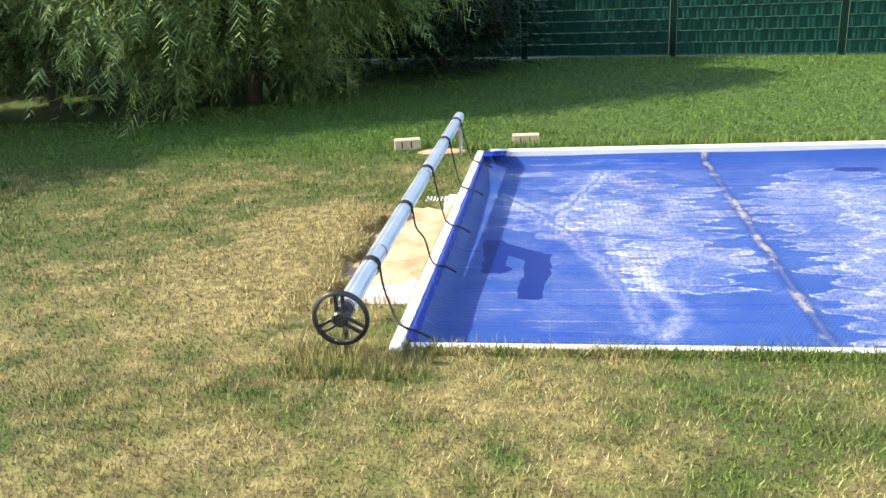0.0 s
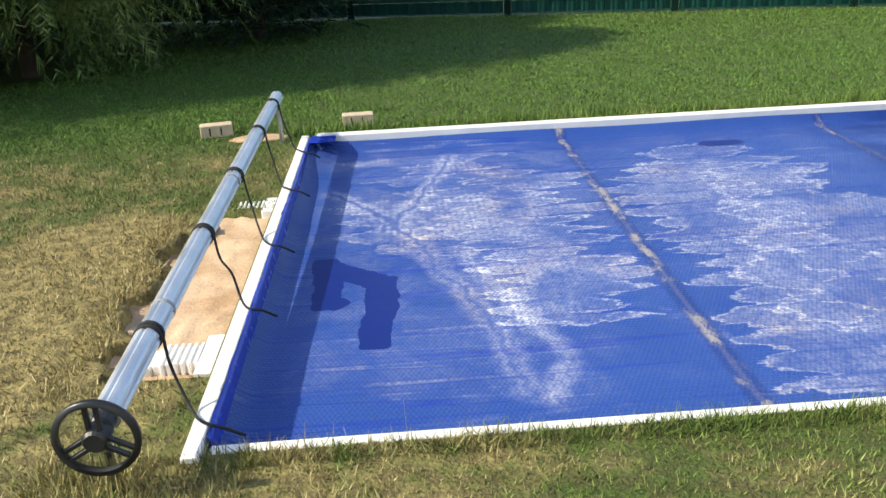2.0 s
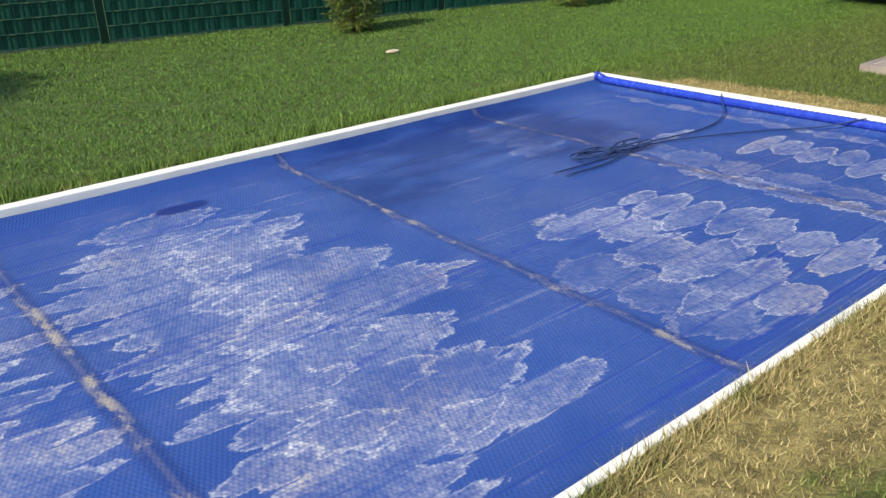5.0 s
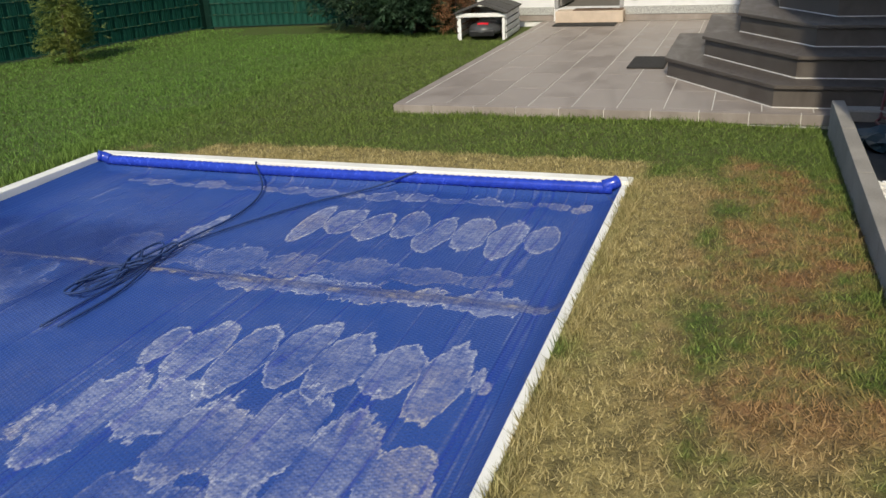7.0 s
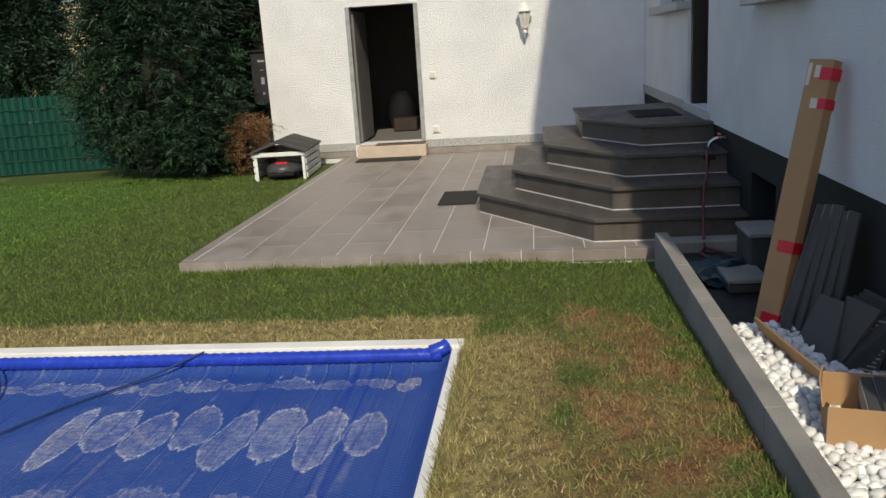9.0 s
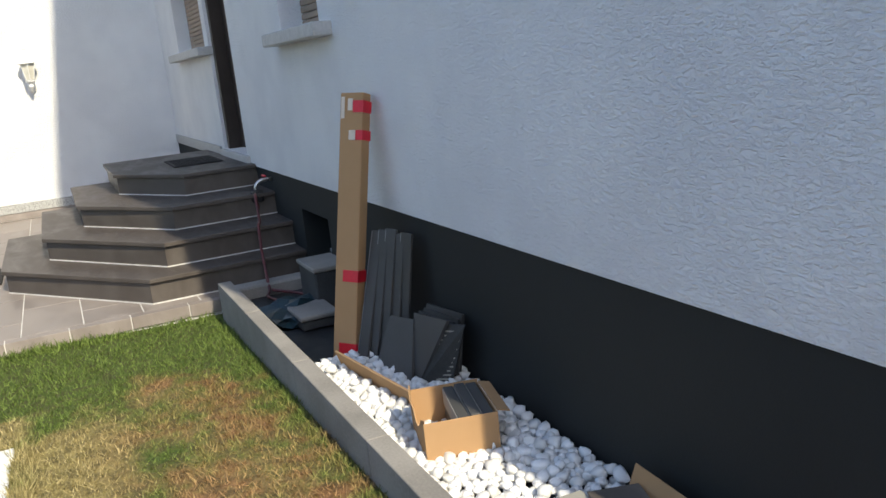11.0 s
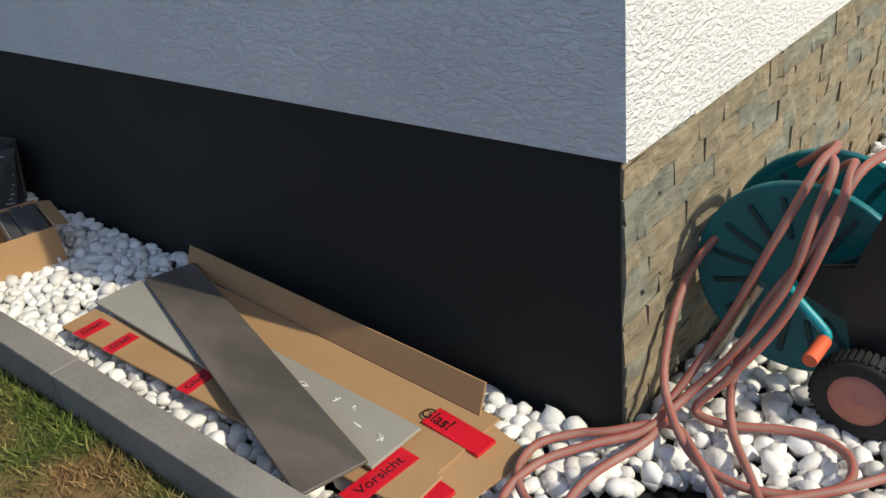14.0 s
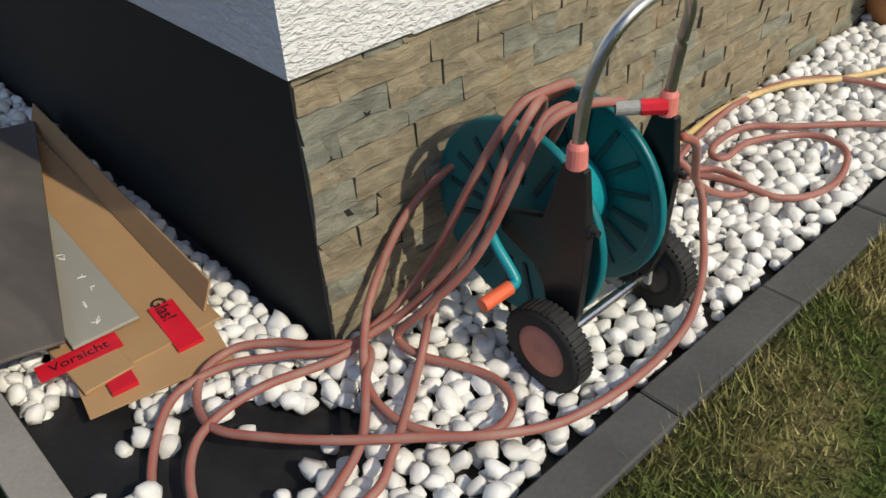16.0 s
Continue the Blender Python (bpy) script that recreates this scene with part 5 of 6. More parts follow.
cpart("connector_nut", rod_bm((3.050, 0.967, 0.668), (3.012, 0.930, 0.67), 0.018, 8), M['red'], "red connector nut")

HOSE = (
    ((3.30, 0.95, 0.60), (3.22, 0.98, 0.672), (3.19, 1.08, 0.705), (3.195, 1.165, 0.70), (3.215, 1.225, 0.63), (3.26, 1.27, 0.50), (3.31, 1.31, 0.36), (3.36, 1.37, 0.24), (3.39, 1.46, 0.17), (3.38, 1.56, 0.155), (3.43, 1.72, 0.15), (3.43, 1.84, 0.15), (3.39, 1.93, 0.145), (3.29, 1.99, 0.13), (3.16, 2.00, 0.12), (3.05, 1.90, 0.14), (3.04, 1.74, 0.15), (3.08, 1.66, 0.155), (3.15, 1.56, 0.155), (3.24, 1.44, 0.16), (3.27, 1.37, 0.25), (3.24, 1.30, 0.40), (3.16, 1.245, 0.56), (3.12, 1.175, 0.685), (3.10, 1.08, 0.70), (3.09, 0.97, 0.668)),
    ((3.28, 0.97, 0.50), (3.22, 1.00, 0.60), (3.15, 1.08, 0.68), (3.13, 1.17, 0.69), (3.135, 1.235, 0.60), (3.19, 1.31, 0.40), (3.27, 1.39, 0.26), (3.33, 1.43, 0.17), (3.26, 1.43, 0.155), (3.16, 1.38, 0.15), (3.08, 1.36, 0.15), (3.01, 1.385, 0.15), (2.985, 1.45, 0.15), (3.01, 1.51, 0.15), (3.08, 1.565, 0.15), (3.17, 1.59, 0.152), (3.27, 1.57, 0.16), (3.36, 1.50, 0.20), (3.415, 1.42, 0.26), (3.435, 1.30, 0.38), (3.42, 1.17, 0.46), (3.36, 1.08, 0.50)),
    ((3.30, 1.02, 0.46), (3.22, 1.07, 0.66), (3.165, 1.165, 0.70), (3.175, 1.24, 0.60), (3.20, 1.29, 0.46), (3.28, 1.36, 0.30), (3.35, 1.42, 0.20), (3.40, 1.55, 0.16), (3.48, 1.65, 0.155), (3.55, 1.76, 0.15), (3.56, 1.88, 0.14), (3.49, 1.97, 0.12), (3.38, 2.04, 0.10), (3.24, 2.08, 0.10), (3.12, 1.98, 0.13), (3.09, 1.83, 0.15), (3.11, 1.76, 0.152), (3.16, 1.67, 0.155), (3.26, 1.58, 0.175), (3.36, 1.50, 0.16), (3.47, 1.59, 0.155), (3.53, 1.63, 0.15), (3.585, 1.71, 0.15), (3.575, 1.80, 0.145), (3.50, 1.86, 0.14), (3.40, 1.87, 0.15), (3.29, 1.81, 0.165), (3.18, 1.72, 0.172), (3.06, 1.59, 0.172), (2.96, 1.48, 0.172), (2.90, 1.34, 0.15), (2.875, 1.15, 0.145), (2.89, 0.94, 0.145), (2.96, 0.76, 0.15), (3.05, 0.62, 0.18), (3.10, 0.60, 0.30), (3.16, 0.70, 0.42), (3.20, 0.85, 0.50)),
    ((3.02, 0.84, 0.56), (3.03, 0.76, 0.50), (3.10, 0.60, 0.30), (3.12, 0.42, 0.17), (3.09, 0.34, 0.15), (3.13, 0.29, 0.15), (3.23, 0.29, 0.15), (3.29, 0.38, 0.15), (3.32, 0.36, 0.15), (3.37, 0.14, 0.15), (3.40, -0.12, 0.15), (3.37, -0.35, 0.15), (3.29, -0.49, 0.15), (3.18, -0.55, 0.15), (3.02, -0.58, 0.14), (2.92, -0.50, 0.14), (2.95, -0.36, 0.145), (3.07, -0.23, 0.15), (3.19, -0.10, 0.15), (3.29, 0.0, 0.152), (3.30, 0.15, 0.155), (3.26, 0.25, 0.17), (3.22, 0.24, 0.17), (3.23, 0.09, 0.155), (3.16, -0.05, 0.15), (3.08, -0.10, 0.15), (2.99, -0.06, 0.15), (2.94, 0.08, 0.145), (2.95, 0.21, 0.145), (3.01, 0.30, 0.15), (3.10, 0.34, 0.17), (3.22, 0.38, 0.17), (3.30, 0.50, 0.16)),
)
for pts in HOSE:
    solid("garden_hose", pipe_bm(pts, 0.0105, 9, 14, 0.0, True), M['hose'], "dusty red striped garden hose looped over cart and pebbles", "hose", "", True, "red garden hose")
solid("yellow_hose", pipe_bm([(3.36, 0.45, 0.14), (3.40, 0.18, 0.145), (3.41, -0.10, 0.15), (3.35, -0.36, 0.15), (3.23, -0.54, 0.15), (3.12, -0.80, 0.15), (3.0, -1.3, 0.14)], 0.011, 9, 12), plain('yellow_hose', (0.62, 0.44, 0.20), 0.5), "dull yellow garden hose along the stone wall", "hose", "", True)
pot = thing("terracotta_pot", "terracotta planter at the far end of the bed", "planter", 3.35, -1.30, 0.09)
part("body", lathe_bm([(0.13, 0.0), (0.17, 0.12), (0.20, 0.24), (0.22, 0.25), (0.22, 0.30), (0.19, 0.30), (0.17, 0.26)], 28), plain('terracotta', (0.42, 0.20, 0.09), 0.85), pot, "", True)

# ---- cover reel ----
reel = thing("cover_reel", "aluminium pool cover reel on two steel posts", "cover reel", -0.95, 5.4, 0)
R0, R1 = Vector((-0.945, 3.36, 0.262)), Vector((-0.93, 7.60, 0.365))


def along(y):
    return R0 + (R1 - R0) * ((y - R0.y) / (R1.y - R0.y))


bm = bmesh.new()
m, ln = frame_to(R0, R1, (1, 0, 0))
rings = []
for h in (0, ln):
    ring = []
    for q in range(32):
        a = 2 * math.pi * q / 32
        r = 0.047 - (0.007 if q % 8 in (0,) else 0.0)
        ring.append(bm.verts.new(m @ Vector((r * math.cos(a), r * math.sin(a), h))))
    rings.append(ring)
for q in range(32):
    bm.faces.new((rings[0][q], rings[0][(q + 1) % 32], rings[1][(q + 1) % 32], rings[1][q]))
bm.faces.new(rings[0][::-1])
bm.faces.new(rings[1])
part("tube", loc(bm, reel), M['alu'], reel, "grooved aluminium tube")
for y0 in (4.05, 5.55):
    a, b = along(y0), along(y0 + 0.02)
    part("tube_joint", loc(rod_bm(a, b, 0.0485, 24), reel), M['greypaint'], reel)
for y0, z1 in ((3.335, 0.30), (7.60, 0.40)):
    p = along(y0)
    part("post", loc(rod_bm((p.x, y0, -0.15), (p.x, y0, p.z), 0.018, 14), reel), M['steel'], reel, "steel ground post")
    part("bearing", loc(lathe_bm([(0.030, -0.03), (0.036, -0.02), (0.036, 0.02), (0.030, 0.03)], 18, 'y', m=Matrix.Translation((p.x, y0, p.z))), reel), M['black'], reel)
hub = Matrix.Translation((-0.946, 3.275, 0.248))
wheel = part("hand_wheel", loc(lathe_bm([(0.112, -0.012), (0.128, -0.012), (0.131, 0.0), (0.128, 0.012), (0.112, 0.012), (0.109, 0.0), (0.112, -0.012)], 44, 'y', m=hub, cap=False), reel), M['black'], reel, "black three-spoke hand wheel", True)
for q in range(3):
    a = math.radians(120 * q + 90)
    mm = hub @ Matrix.Rotation(-a, 4, 'Y')
    part("spoke", loc(box_bm(0.02, 0.113, -0.008, 0.008, -0.024, -0.008, 0.003, m=mm), reel), M['black'], wheel)
    part("spoke", loc(box_bm(0.02, 0.113, -0.008, 0.008, 0.008, 0.024, 0.003, m=mm), reel), M['black'], wheel)
part("hub", loc(lathe_bm([(0.030, -0.03), (0.038, -0.02), (0.038, 0.04), (0.03, 0.06)], 20, 'y', m=hub), reel), M['black'], wheel)
random.seed(12)
for y0, ye, sag in ((3.85, 3.62, -0.06), (4.80, 4.54, 0.05), (5.65, 5.30, -0.05), (6.55, 6.25, -0.06), (7.30, 7.15, -0.03)):
    p = along(y0)
    for q in range(2):
        a = along(y0 + 0.028 * q)
        part("strap", loc(lathe_bm([(0.050, -0.010), (0.053, -0.008), (0.053, 0.008), (0.050, 0.010)], 22, 'y', m=Matrix.Translation(a)), reel), M['strap'], reel, "black webbing strap")
    part("cord", loc(pipe_bm([(p.x + 0.05, y0 + 0.01, p.z), (p.x + 0.075, y0 - 0.04, p.z - 0.10), ((p.x - 0.70) / 2 + 0.02, (y0 + ye) / 2, 0.10 + sag), (-0.74, ye + 0.02, 0.04), (-0.66, ye, 0.02), (-0.60, ye + 0.01, -0.02)], 0.006, 6, 8), reel), M['strap'], reel, "black tie cord")
for y0, w in ((4.22, 0.17), (6.10, 0.13)):
    sk = thing("skimmer_pipe", "white ribbed plastic skimmer pipe beside the coping", "pipe", -0.80, y0, -0.03)
    for q in range(6):
        part("rib", box_bm(-0.085 - q * 0.028, -0.068 - q * 0.028, -w * 0.5, w * 0.5, -0.03, 0.035, 0.004), M['white'], sk)
    part("body", box_bm(-0.26, -0.001, -w * 0.42, w * 0.42, -0.03, 0.026, 0.008), M['white'], sk)
    part("head", box_bm(-0.36, -0.261, -w * 0.5, w * 0.45, -0.05, 0.02, 0.02, seg=2), M['coping'], sk)
    part("neck", box_bm(-0.07, 0.005, -w * 1.0, w * 0.9, -0.03, 0.032, 0.006), M['white'], sk)
for x0, y0, rz in ((-0.34, 8.02, 3), (-1.50, 7.93, 12)):
    b = thing("brick", "buff perforated brick lying in the grass", "brick", x0, y0, 0.0, rz, "loose bricks")
    bm = box_bm(-0.13, 0.13, -0.058, 0.058, 0, 0.105, 0.006)
    part("block", bm, M['brick'], b)
    # dark plates on the face stand for the shade inside the perforations
    for q in (-0.06, 0.03):
        part("slot_shade", box_bm(q, q + 0.012, -0.0595, -0.0582, 0.02, 0.085), M['doormat'], b)
t = solid("sand_spill", lathe_bm([(0.26, 0.003), (0.20, 0.02), (0.08, 0.03)], 16, m=Matrix.Translation((-1.12, 7.75, 0)) @ Matrix.Diagonal((1, 0.45, 1, 1))), M['sand'], "small spill of pale sand by the reel post", "sand", "", True)
t = solid("flat_stone", lathe_bm([(0.09, 0.0), (0.09, 0.012), (0.08, 0.018)], 12, m=Matrix.Translation((6.6, 10.5, 0.01)) @ Matrix.Diagonal((1, 0.7, 1, 1))), M['beige'], "flat round lid in the far lawn", "lid")

# rope on the cover
random.seed(21)
coil = []
for q in range(30):
    a = q * 0.62
    coil.append((5.28 + 0.42 * math.cos(a) * (0.6 + 0.4 * math.sin(q * 1.7)), 5.97 + 0.085 * math.sin(a * 2.0) + 0.10 * (math.cos(a)) * -0.35, -0.065 + 0.012 * (q % 3)))
rope = solid("rope", pipe_bm([(4.62, 5.83, -0.075), (5.06, 5.82, -0.075)] + coil + [(5.7, 5.92, -0.07), (6.22, 5.86, -0.07), (6.69, 5.97, -0.065), (6.98, 6.18, 0.02), (7.02, 6.20, 0.03)], 0.0065, 6, 6), M['rope'], "tangled dark blue rope lying on the pool cover", "rope", "", True)
rope2 = solid("rope", pipe_bm([(4.60, 5.92, -0.075), (5.1, 5.90, -0.075), (5.67, 5.88, -0.072), (6.05, 5.74, -0.072), (6.5, 5.50, -0.07), (6.85, 5.22, -0.06), (6.98, 4.96, 0.02), (7.02, 4.94, 0.02)], 0.006, 6, 10), M['rope'], "dark blue rope running to the cover hem", "rope", "", True)


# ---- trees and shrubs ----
# near-black colour that stands for the shade inside the crowns
M['shaded_twigs'] = plain('crown_core_shade', (0.012, 0.017, 0.008), 0.95, 0, 0.5, 6, 0.4)


def sprays(rng, base, way, length, leaflets, width, droop):
    """Feathery sprays: rows of slim leaflets on both sides of drooping twigs."""
    n = len(base)
    t = np.linspace(0.08, 1.0, leaflets)[None, :, None]
    way = way / np.linalg.norm(way, axis=1, keepdims=True)
    side = np.cross(way, np.array([0, 0, 1.0]) + rng.normal(0, 0.35, (n, 3)))
    side /= np.linalg.norm(side, axis=1, keepdims=True) + 1e-6
    L = length[:, None, None]
    down = np.array([0, 0, -1.0])
    stem = base[:, None, :] + way[:, None, :] * L * t + down * (droop * L * t * t)
    sgn = np.where(np.arange(leaflets) % 2, 1.0, -1.0)[None, :, None]
    reach = L * 0.34 * (1.15 - t * 0.75) * rng.uniform(0.7, 1.2, (n, leaflets, 1))
    tipd = side[:, None, :] * sgn + way[:, None, :] * 0.9 + down * 0.35 + rng.normal(0, 0.18, (n, leaflets, 3))
    tip = stem + tipd * reach
    wv = way[:, None, :] * (width * (0.6 + 0.4 * (1 - t))) + rng.normal(0, width * 0.25, (n, leaflets, 3))
    v = np.stack([stem - wv * 0.6, stem + wv * 0.6, tip], 2).reshape(-1, 3)
    return v


def conifer(name, label, x, y, h, r, mat, count, seed, bottom=0.35, spray=0.34, leaflets=10, width=0.03, droop=0.5, trunk=0.11, taper=0.75, full=0.0, hang=0.0):
    rng = np.random.default_rng(seed)
    tree = thing(name, label, "tree" if h > 1.5 else "shrub", x, y, 0)
    bm = bmesh.new()
    rod_bm((0, 0, -0.05), (0.05, 0.03, h * 0.85), trunk, 10, bm, trunk * 0.25)
    part("trunk", bm, M['bark'], tree, "", True)
    bm = bmesh.new()
    for q in range(26 if h > 1.5 else 6):
        a, z = rng.uniform(0, 6.28), rng.uniform(bottom * 0.6, h * 0.8)
        rr = r * (1 - z / h * taper) * rng.uniform(0.5, 0.9)
        rod_bm((0, 0, z), (rr * math.cos(a), rr * math.sin(a), z + rr * 0.12), trunk * 0.22, 6, bm, trunk * 0.05)
    part("limb", bm, M['bark'], tree)["kind"] = "stuff"
    # clumps give the crown an uneven outline with gaps
    nc = max(24, count // 26)
    u = rng.uniform(0, 1, nc) ** 0.85
    ca = rng.uniform(0, 2 * math.pi, nc)
    lob = 1 + 0.22 * np.sin(ca * 3 + seed) + 0.14 * np.sin(ca * 7 + u * 5 + seed)
    cz = bottom + (h - bottom) * u
    prof = np.clip(1 - (u ** 1.25) * (1 - full), 0.04, 1) ** taper
    low = np.clip(u / 0.12, 0.55, 1)
    cr = r * prof * lob * low * rng.uniform(0.45, 1.0, nc) ** 0.5
    cz = cz + 0.35 * np.sin(ca * 5 + seed) * (u < 0.3) * bottom
    k = rng.integers(0, nc, count)
    s = 0.10 * r + 0.05
    base = np.stack([cr[k] * np.cos(ca[k]), cr[k] * np.sin(ca[k]), cz[k]], 1) + rng.normal(0, 1, (count, 3)) * np.array([s, s, s * 1.1])
    base[:, 2] = np.maximum(base[:, 2], 0.10 + droop * spray * 0.5)
    out = np.stack([np.cos(ca[k]), np.sin(ca[k]), 0.1 + 0 * ca[k]], 1) + rng.normal(0, 0.45, (count, 3))
    out = out * (1 - 0.55 * hang) + np.array([0, 0, -1.0]) * hang * rng.uniform(0.5, 1.3, (count, 1))
    v = sprays(rng, base, out, spray * rng.uniform(0.6, 1.25, count), leaflets, width, droop)
    v[:, 2] = np.maximum(v[:, 2], 0.02)
    ob = raw_mesh("crown", v, np.arange(len(v)).reshape(-1, 3), mat)
    ob.parent = tree
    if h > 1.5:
        # opaque dark core for the dense inner twigs: adds their shade, deepens the tree's shadow
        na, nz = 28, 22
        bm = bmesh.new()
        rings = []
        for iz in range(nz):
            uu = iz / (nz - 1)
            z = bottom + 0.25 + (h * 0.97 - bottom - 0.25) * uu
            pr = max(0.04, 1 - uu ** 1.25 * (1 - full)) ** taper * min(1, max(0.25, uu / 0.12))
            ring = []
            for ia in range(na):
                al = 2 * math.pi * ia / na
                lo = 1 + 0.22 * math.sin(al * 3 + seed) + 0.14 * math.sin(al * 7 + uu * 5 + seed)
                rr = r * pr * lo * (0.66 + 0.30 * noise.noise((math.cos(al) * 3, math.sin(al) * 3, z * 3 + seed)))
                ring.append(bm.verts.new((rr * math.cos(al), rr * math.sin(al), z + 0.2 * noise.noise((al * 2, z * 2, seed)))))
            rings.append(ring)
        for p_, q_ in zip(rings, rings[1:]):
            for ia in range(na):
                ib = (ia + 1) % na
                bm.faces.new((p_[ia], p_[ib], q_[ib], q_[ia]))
        part("shade_core", bm, M['shaded_twigs'], tree)["kind"] = "stuff"
    return tree


conifer("cypress", "tall weeping cypress with hanging light green sprays", -4.4, 11.5, 5.4, 2.5, M['cedar'], 24000, 1, 0.95, 0.40, 14, 0.026, 0.35, hang=0.65)
conifer("cypress", "weeping cypress, lower branches bare around the trunk", -7.3, 11.2, 3.4, 1.7, M['cedar'], 12000, 2, 1.20, 0.40, 14, 0.026, 0.35, hang=0.65)
conifer("spruce", "dark dense conifer beside the fence", -2.0, 13.9, 3.4, 1.5, M['spruce'], 6500, 3, 0.15, 0.30, 9, 0.03, 0.2, 0.1, 0.6)
# two conifers added to keep the space under the cypresses dark
conifer("spruce", "dark conifer added behind the cypress trees to darken their backdrop", -6.2, 14.2, 5.5, 2.6, M['spruce'], 6500, 4, 0.15, 0.42, 9, 0.045, 0.3)
conifer("spruce", "dark conifer added at the garden corner as a dark backdrop", -10.8, 14.6, 5.0, 2.6, M['spruce'], 6500, 5, 0.15, 0.45, 9, 0.05, 0.3)
conifer("spruce", "broad conifer beside the open lawn", -9.9, 7.2, 4.2, 1.8, M['spruce'], 5000, 6, 0.2, 0.4, 8, 0.04, 0.3, full=0.3)
conifer("spruce", "broad conifer in the row beside the lawn", -9.8, 9.0, 4.3, 1.8, M['spruce'], 4000, 16, 0.2, 0.4, 8, 0.05, 0.3, full=0.3)
conifer("arborvitae", "young yellow-green arborvitae in the lawn", 7.34, 12.45, 1.15, 0.29, M['arb'], 2600, 7, 0.08, 0.13, 8, 0.014, 0.0, 0.03, 0.35)
conifer("arborvitae", "small bright arborvitae near the fence", 11.27, 11.8, 1.1, 0.25, M['arb'], 2200, 8, 0.08, 0.13, 8, 0.014, 0.0, 0.03, 0.35)
conifer("yew_hedge", "large dark green yew bush reaching to the lawn", 14.5, 8.35, 4.2, 1.05, M['spruce'], 9000, 9, 0.12, 0.26, 9, 0.034, 0.15, 0.09, 0.45)
conifer("yew_hedge", "low spreading yew branches beside the hut", 14.15, 7.75, 1.3, 0.62, M['spruce'], 3000, 10, 0.08, 0.22, 9, 0.03, 0.2, 0.05, 0.5)
# added tree: its dark crown stands for the shaded gap by the house
conifer("spruce", "dark tree added to fill the dark gap behind the house corner", 17.2, 8.4, 5.5, 1.8, M['spruce'], 5000, 11, 0.2, 0.36, 8, 0.035, 0.3)
conifer("dead_shrub", "dry rust-brown shrub beside the mower hut", 13.95, 6.98, 0.75, 0.22, M['rust_leaf'], 900, 12, 0.06, 0.16, 7, 0.012, 0.5, 0.02, 0.3)
conifer("spruce", "drooping neighbour conifer behind the fence", 18.6, 13.3, 4.5, 1.05, M['spruce'], 7500, 13, 0.9, 0.34, 9, 0.05, 0.8, 0.1, 0.5)

# ---- neighbours ----
for nm, lab, x0, x1, y0, y1, h, mat in (("house", "beige rendered neighbour house beyond the fence", 27, 36, 14, 24.5, 6.2, 'beigehouse'), ("house", "yellow rendered neighbour house in the distance", 29, 38, 25.5, 33, 6.5, 'yellowhouse')):
    t = thing(nm, lab, "house", x0, y0, 0)
    part("wall", box_bm(0, x1 - x0, 0, y1 - y0, 0, h), M[mat], t)
    bm = bmesh.new()
    w, d = x1 - x0, y1 - y0
    vs = [bm.verts.new(c) for c in ((-0.5, -0.5, h), (w + 0.5, -0.5, h), (w + 0.5, d + 0.5, h), (-0.5, d + 0.5, h), (w / 2, -0.5, h + 3), (w / 2, d + 0.5, h + 3))]
    for f in ((0, 1, 4), (3, 5, 2), (0, 4, 5, 3), (1, 2, 5, 4), (0, 3, 2, 1)):
        bm.faces.new([vs[q] for q in f])
    part("roof", bm, M['rooftile'], t)
    for q in range(3):
        part("window", box_bm(-0.04, -0.001, 2.0 + q * 2.6, 3.1 + q * 2.6, 3.4, 4.7), M['greypaint'], t)

# ---- terrace tiles ----
TT = {}


def tile_mesh(w, d, h):
    key = (round(w, 3), round(d, 3), h)
    if key not in TT:
        me = bpy.data.meshes.new("tile")
        bm = box_bm(0, w, 0, d, 0, h, 0.002)
        bm.to_mesh(me)
        bm.free()
        me.materials.append(M['terrace'])
        TT[key] = me
    return TT[key]


def lay(me, x, y, z, parent, name="tile"):
    o = new(name, me)
    o.location = (x, y, z)
    o.parent = parent
    return o


EDGE, GAP = 0.085, 0.008
y = 5.86
while y > WY + 0.05:
    d = min(0.38, y - WY - 0.02)
    lay(tile_mesh(EDGE, d - GAP, 0.085), 8.80, y - d, -0.0045, terrace)
    y -= 0.38
x = 8.80 + EDGE + GAP
while x < 14.7:
    w = min(0.38, 14.77 - x)
    lay(tile_mesh(w - GAP, EDGE, 0.085), x, 5.86 - EDGE, -0.0045, terrace)
    x += 0.38
y, row = 5.86 - EDGE - GAP, 0
while y > WY + 0.05:
    d = min(0.38, y - WY - 0.01)
    x = 8.80 + EDGE + GAP - (0.38 if row % 2 else 0)
    while x < 14.7:
        x0, x1 = max(x, 8.80 + EDGE + GAP), min(x + 0.76, 14.765)
        if x1 - x0 > 0.05:
            lay(tile_mesh(x1 - x0 - GAP, d - GAP, 0.012), x0, y - d, 0.0675, terrace)
        x += 0.76
    y -= 0.38
    row += 1

# ---- stone cladding ----
rng = np.random.default_rng(5)
SM = []
for q in range(10):
    bm = bmesh.new()
    bmesh.ops.create_cube(bm, size=1)
    bmesh.ops.subdivide_edges(bm, edges=[e for e in bm.edges if abs(e.verts[0].co.y - e.verts[1].co.y) > 0.5], cuts=3)
    for v in bm.verts:
        if v.co.x < 0:
            v.co.x -= rng.uniform(0.0, 0.45)
            v.co.z += rng.uniform(-0.04, 0.04)
            v.co.y += rng.uniform(-0.02, 0.02)
    me = bpy.data.meshes.new("stone")
    bm.to_mesh(me)
    bm.free()
    me.materials.append(M['stone'])
    SM.append(me)
z, row = 0.06, 0
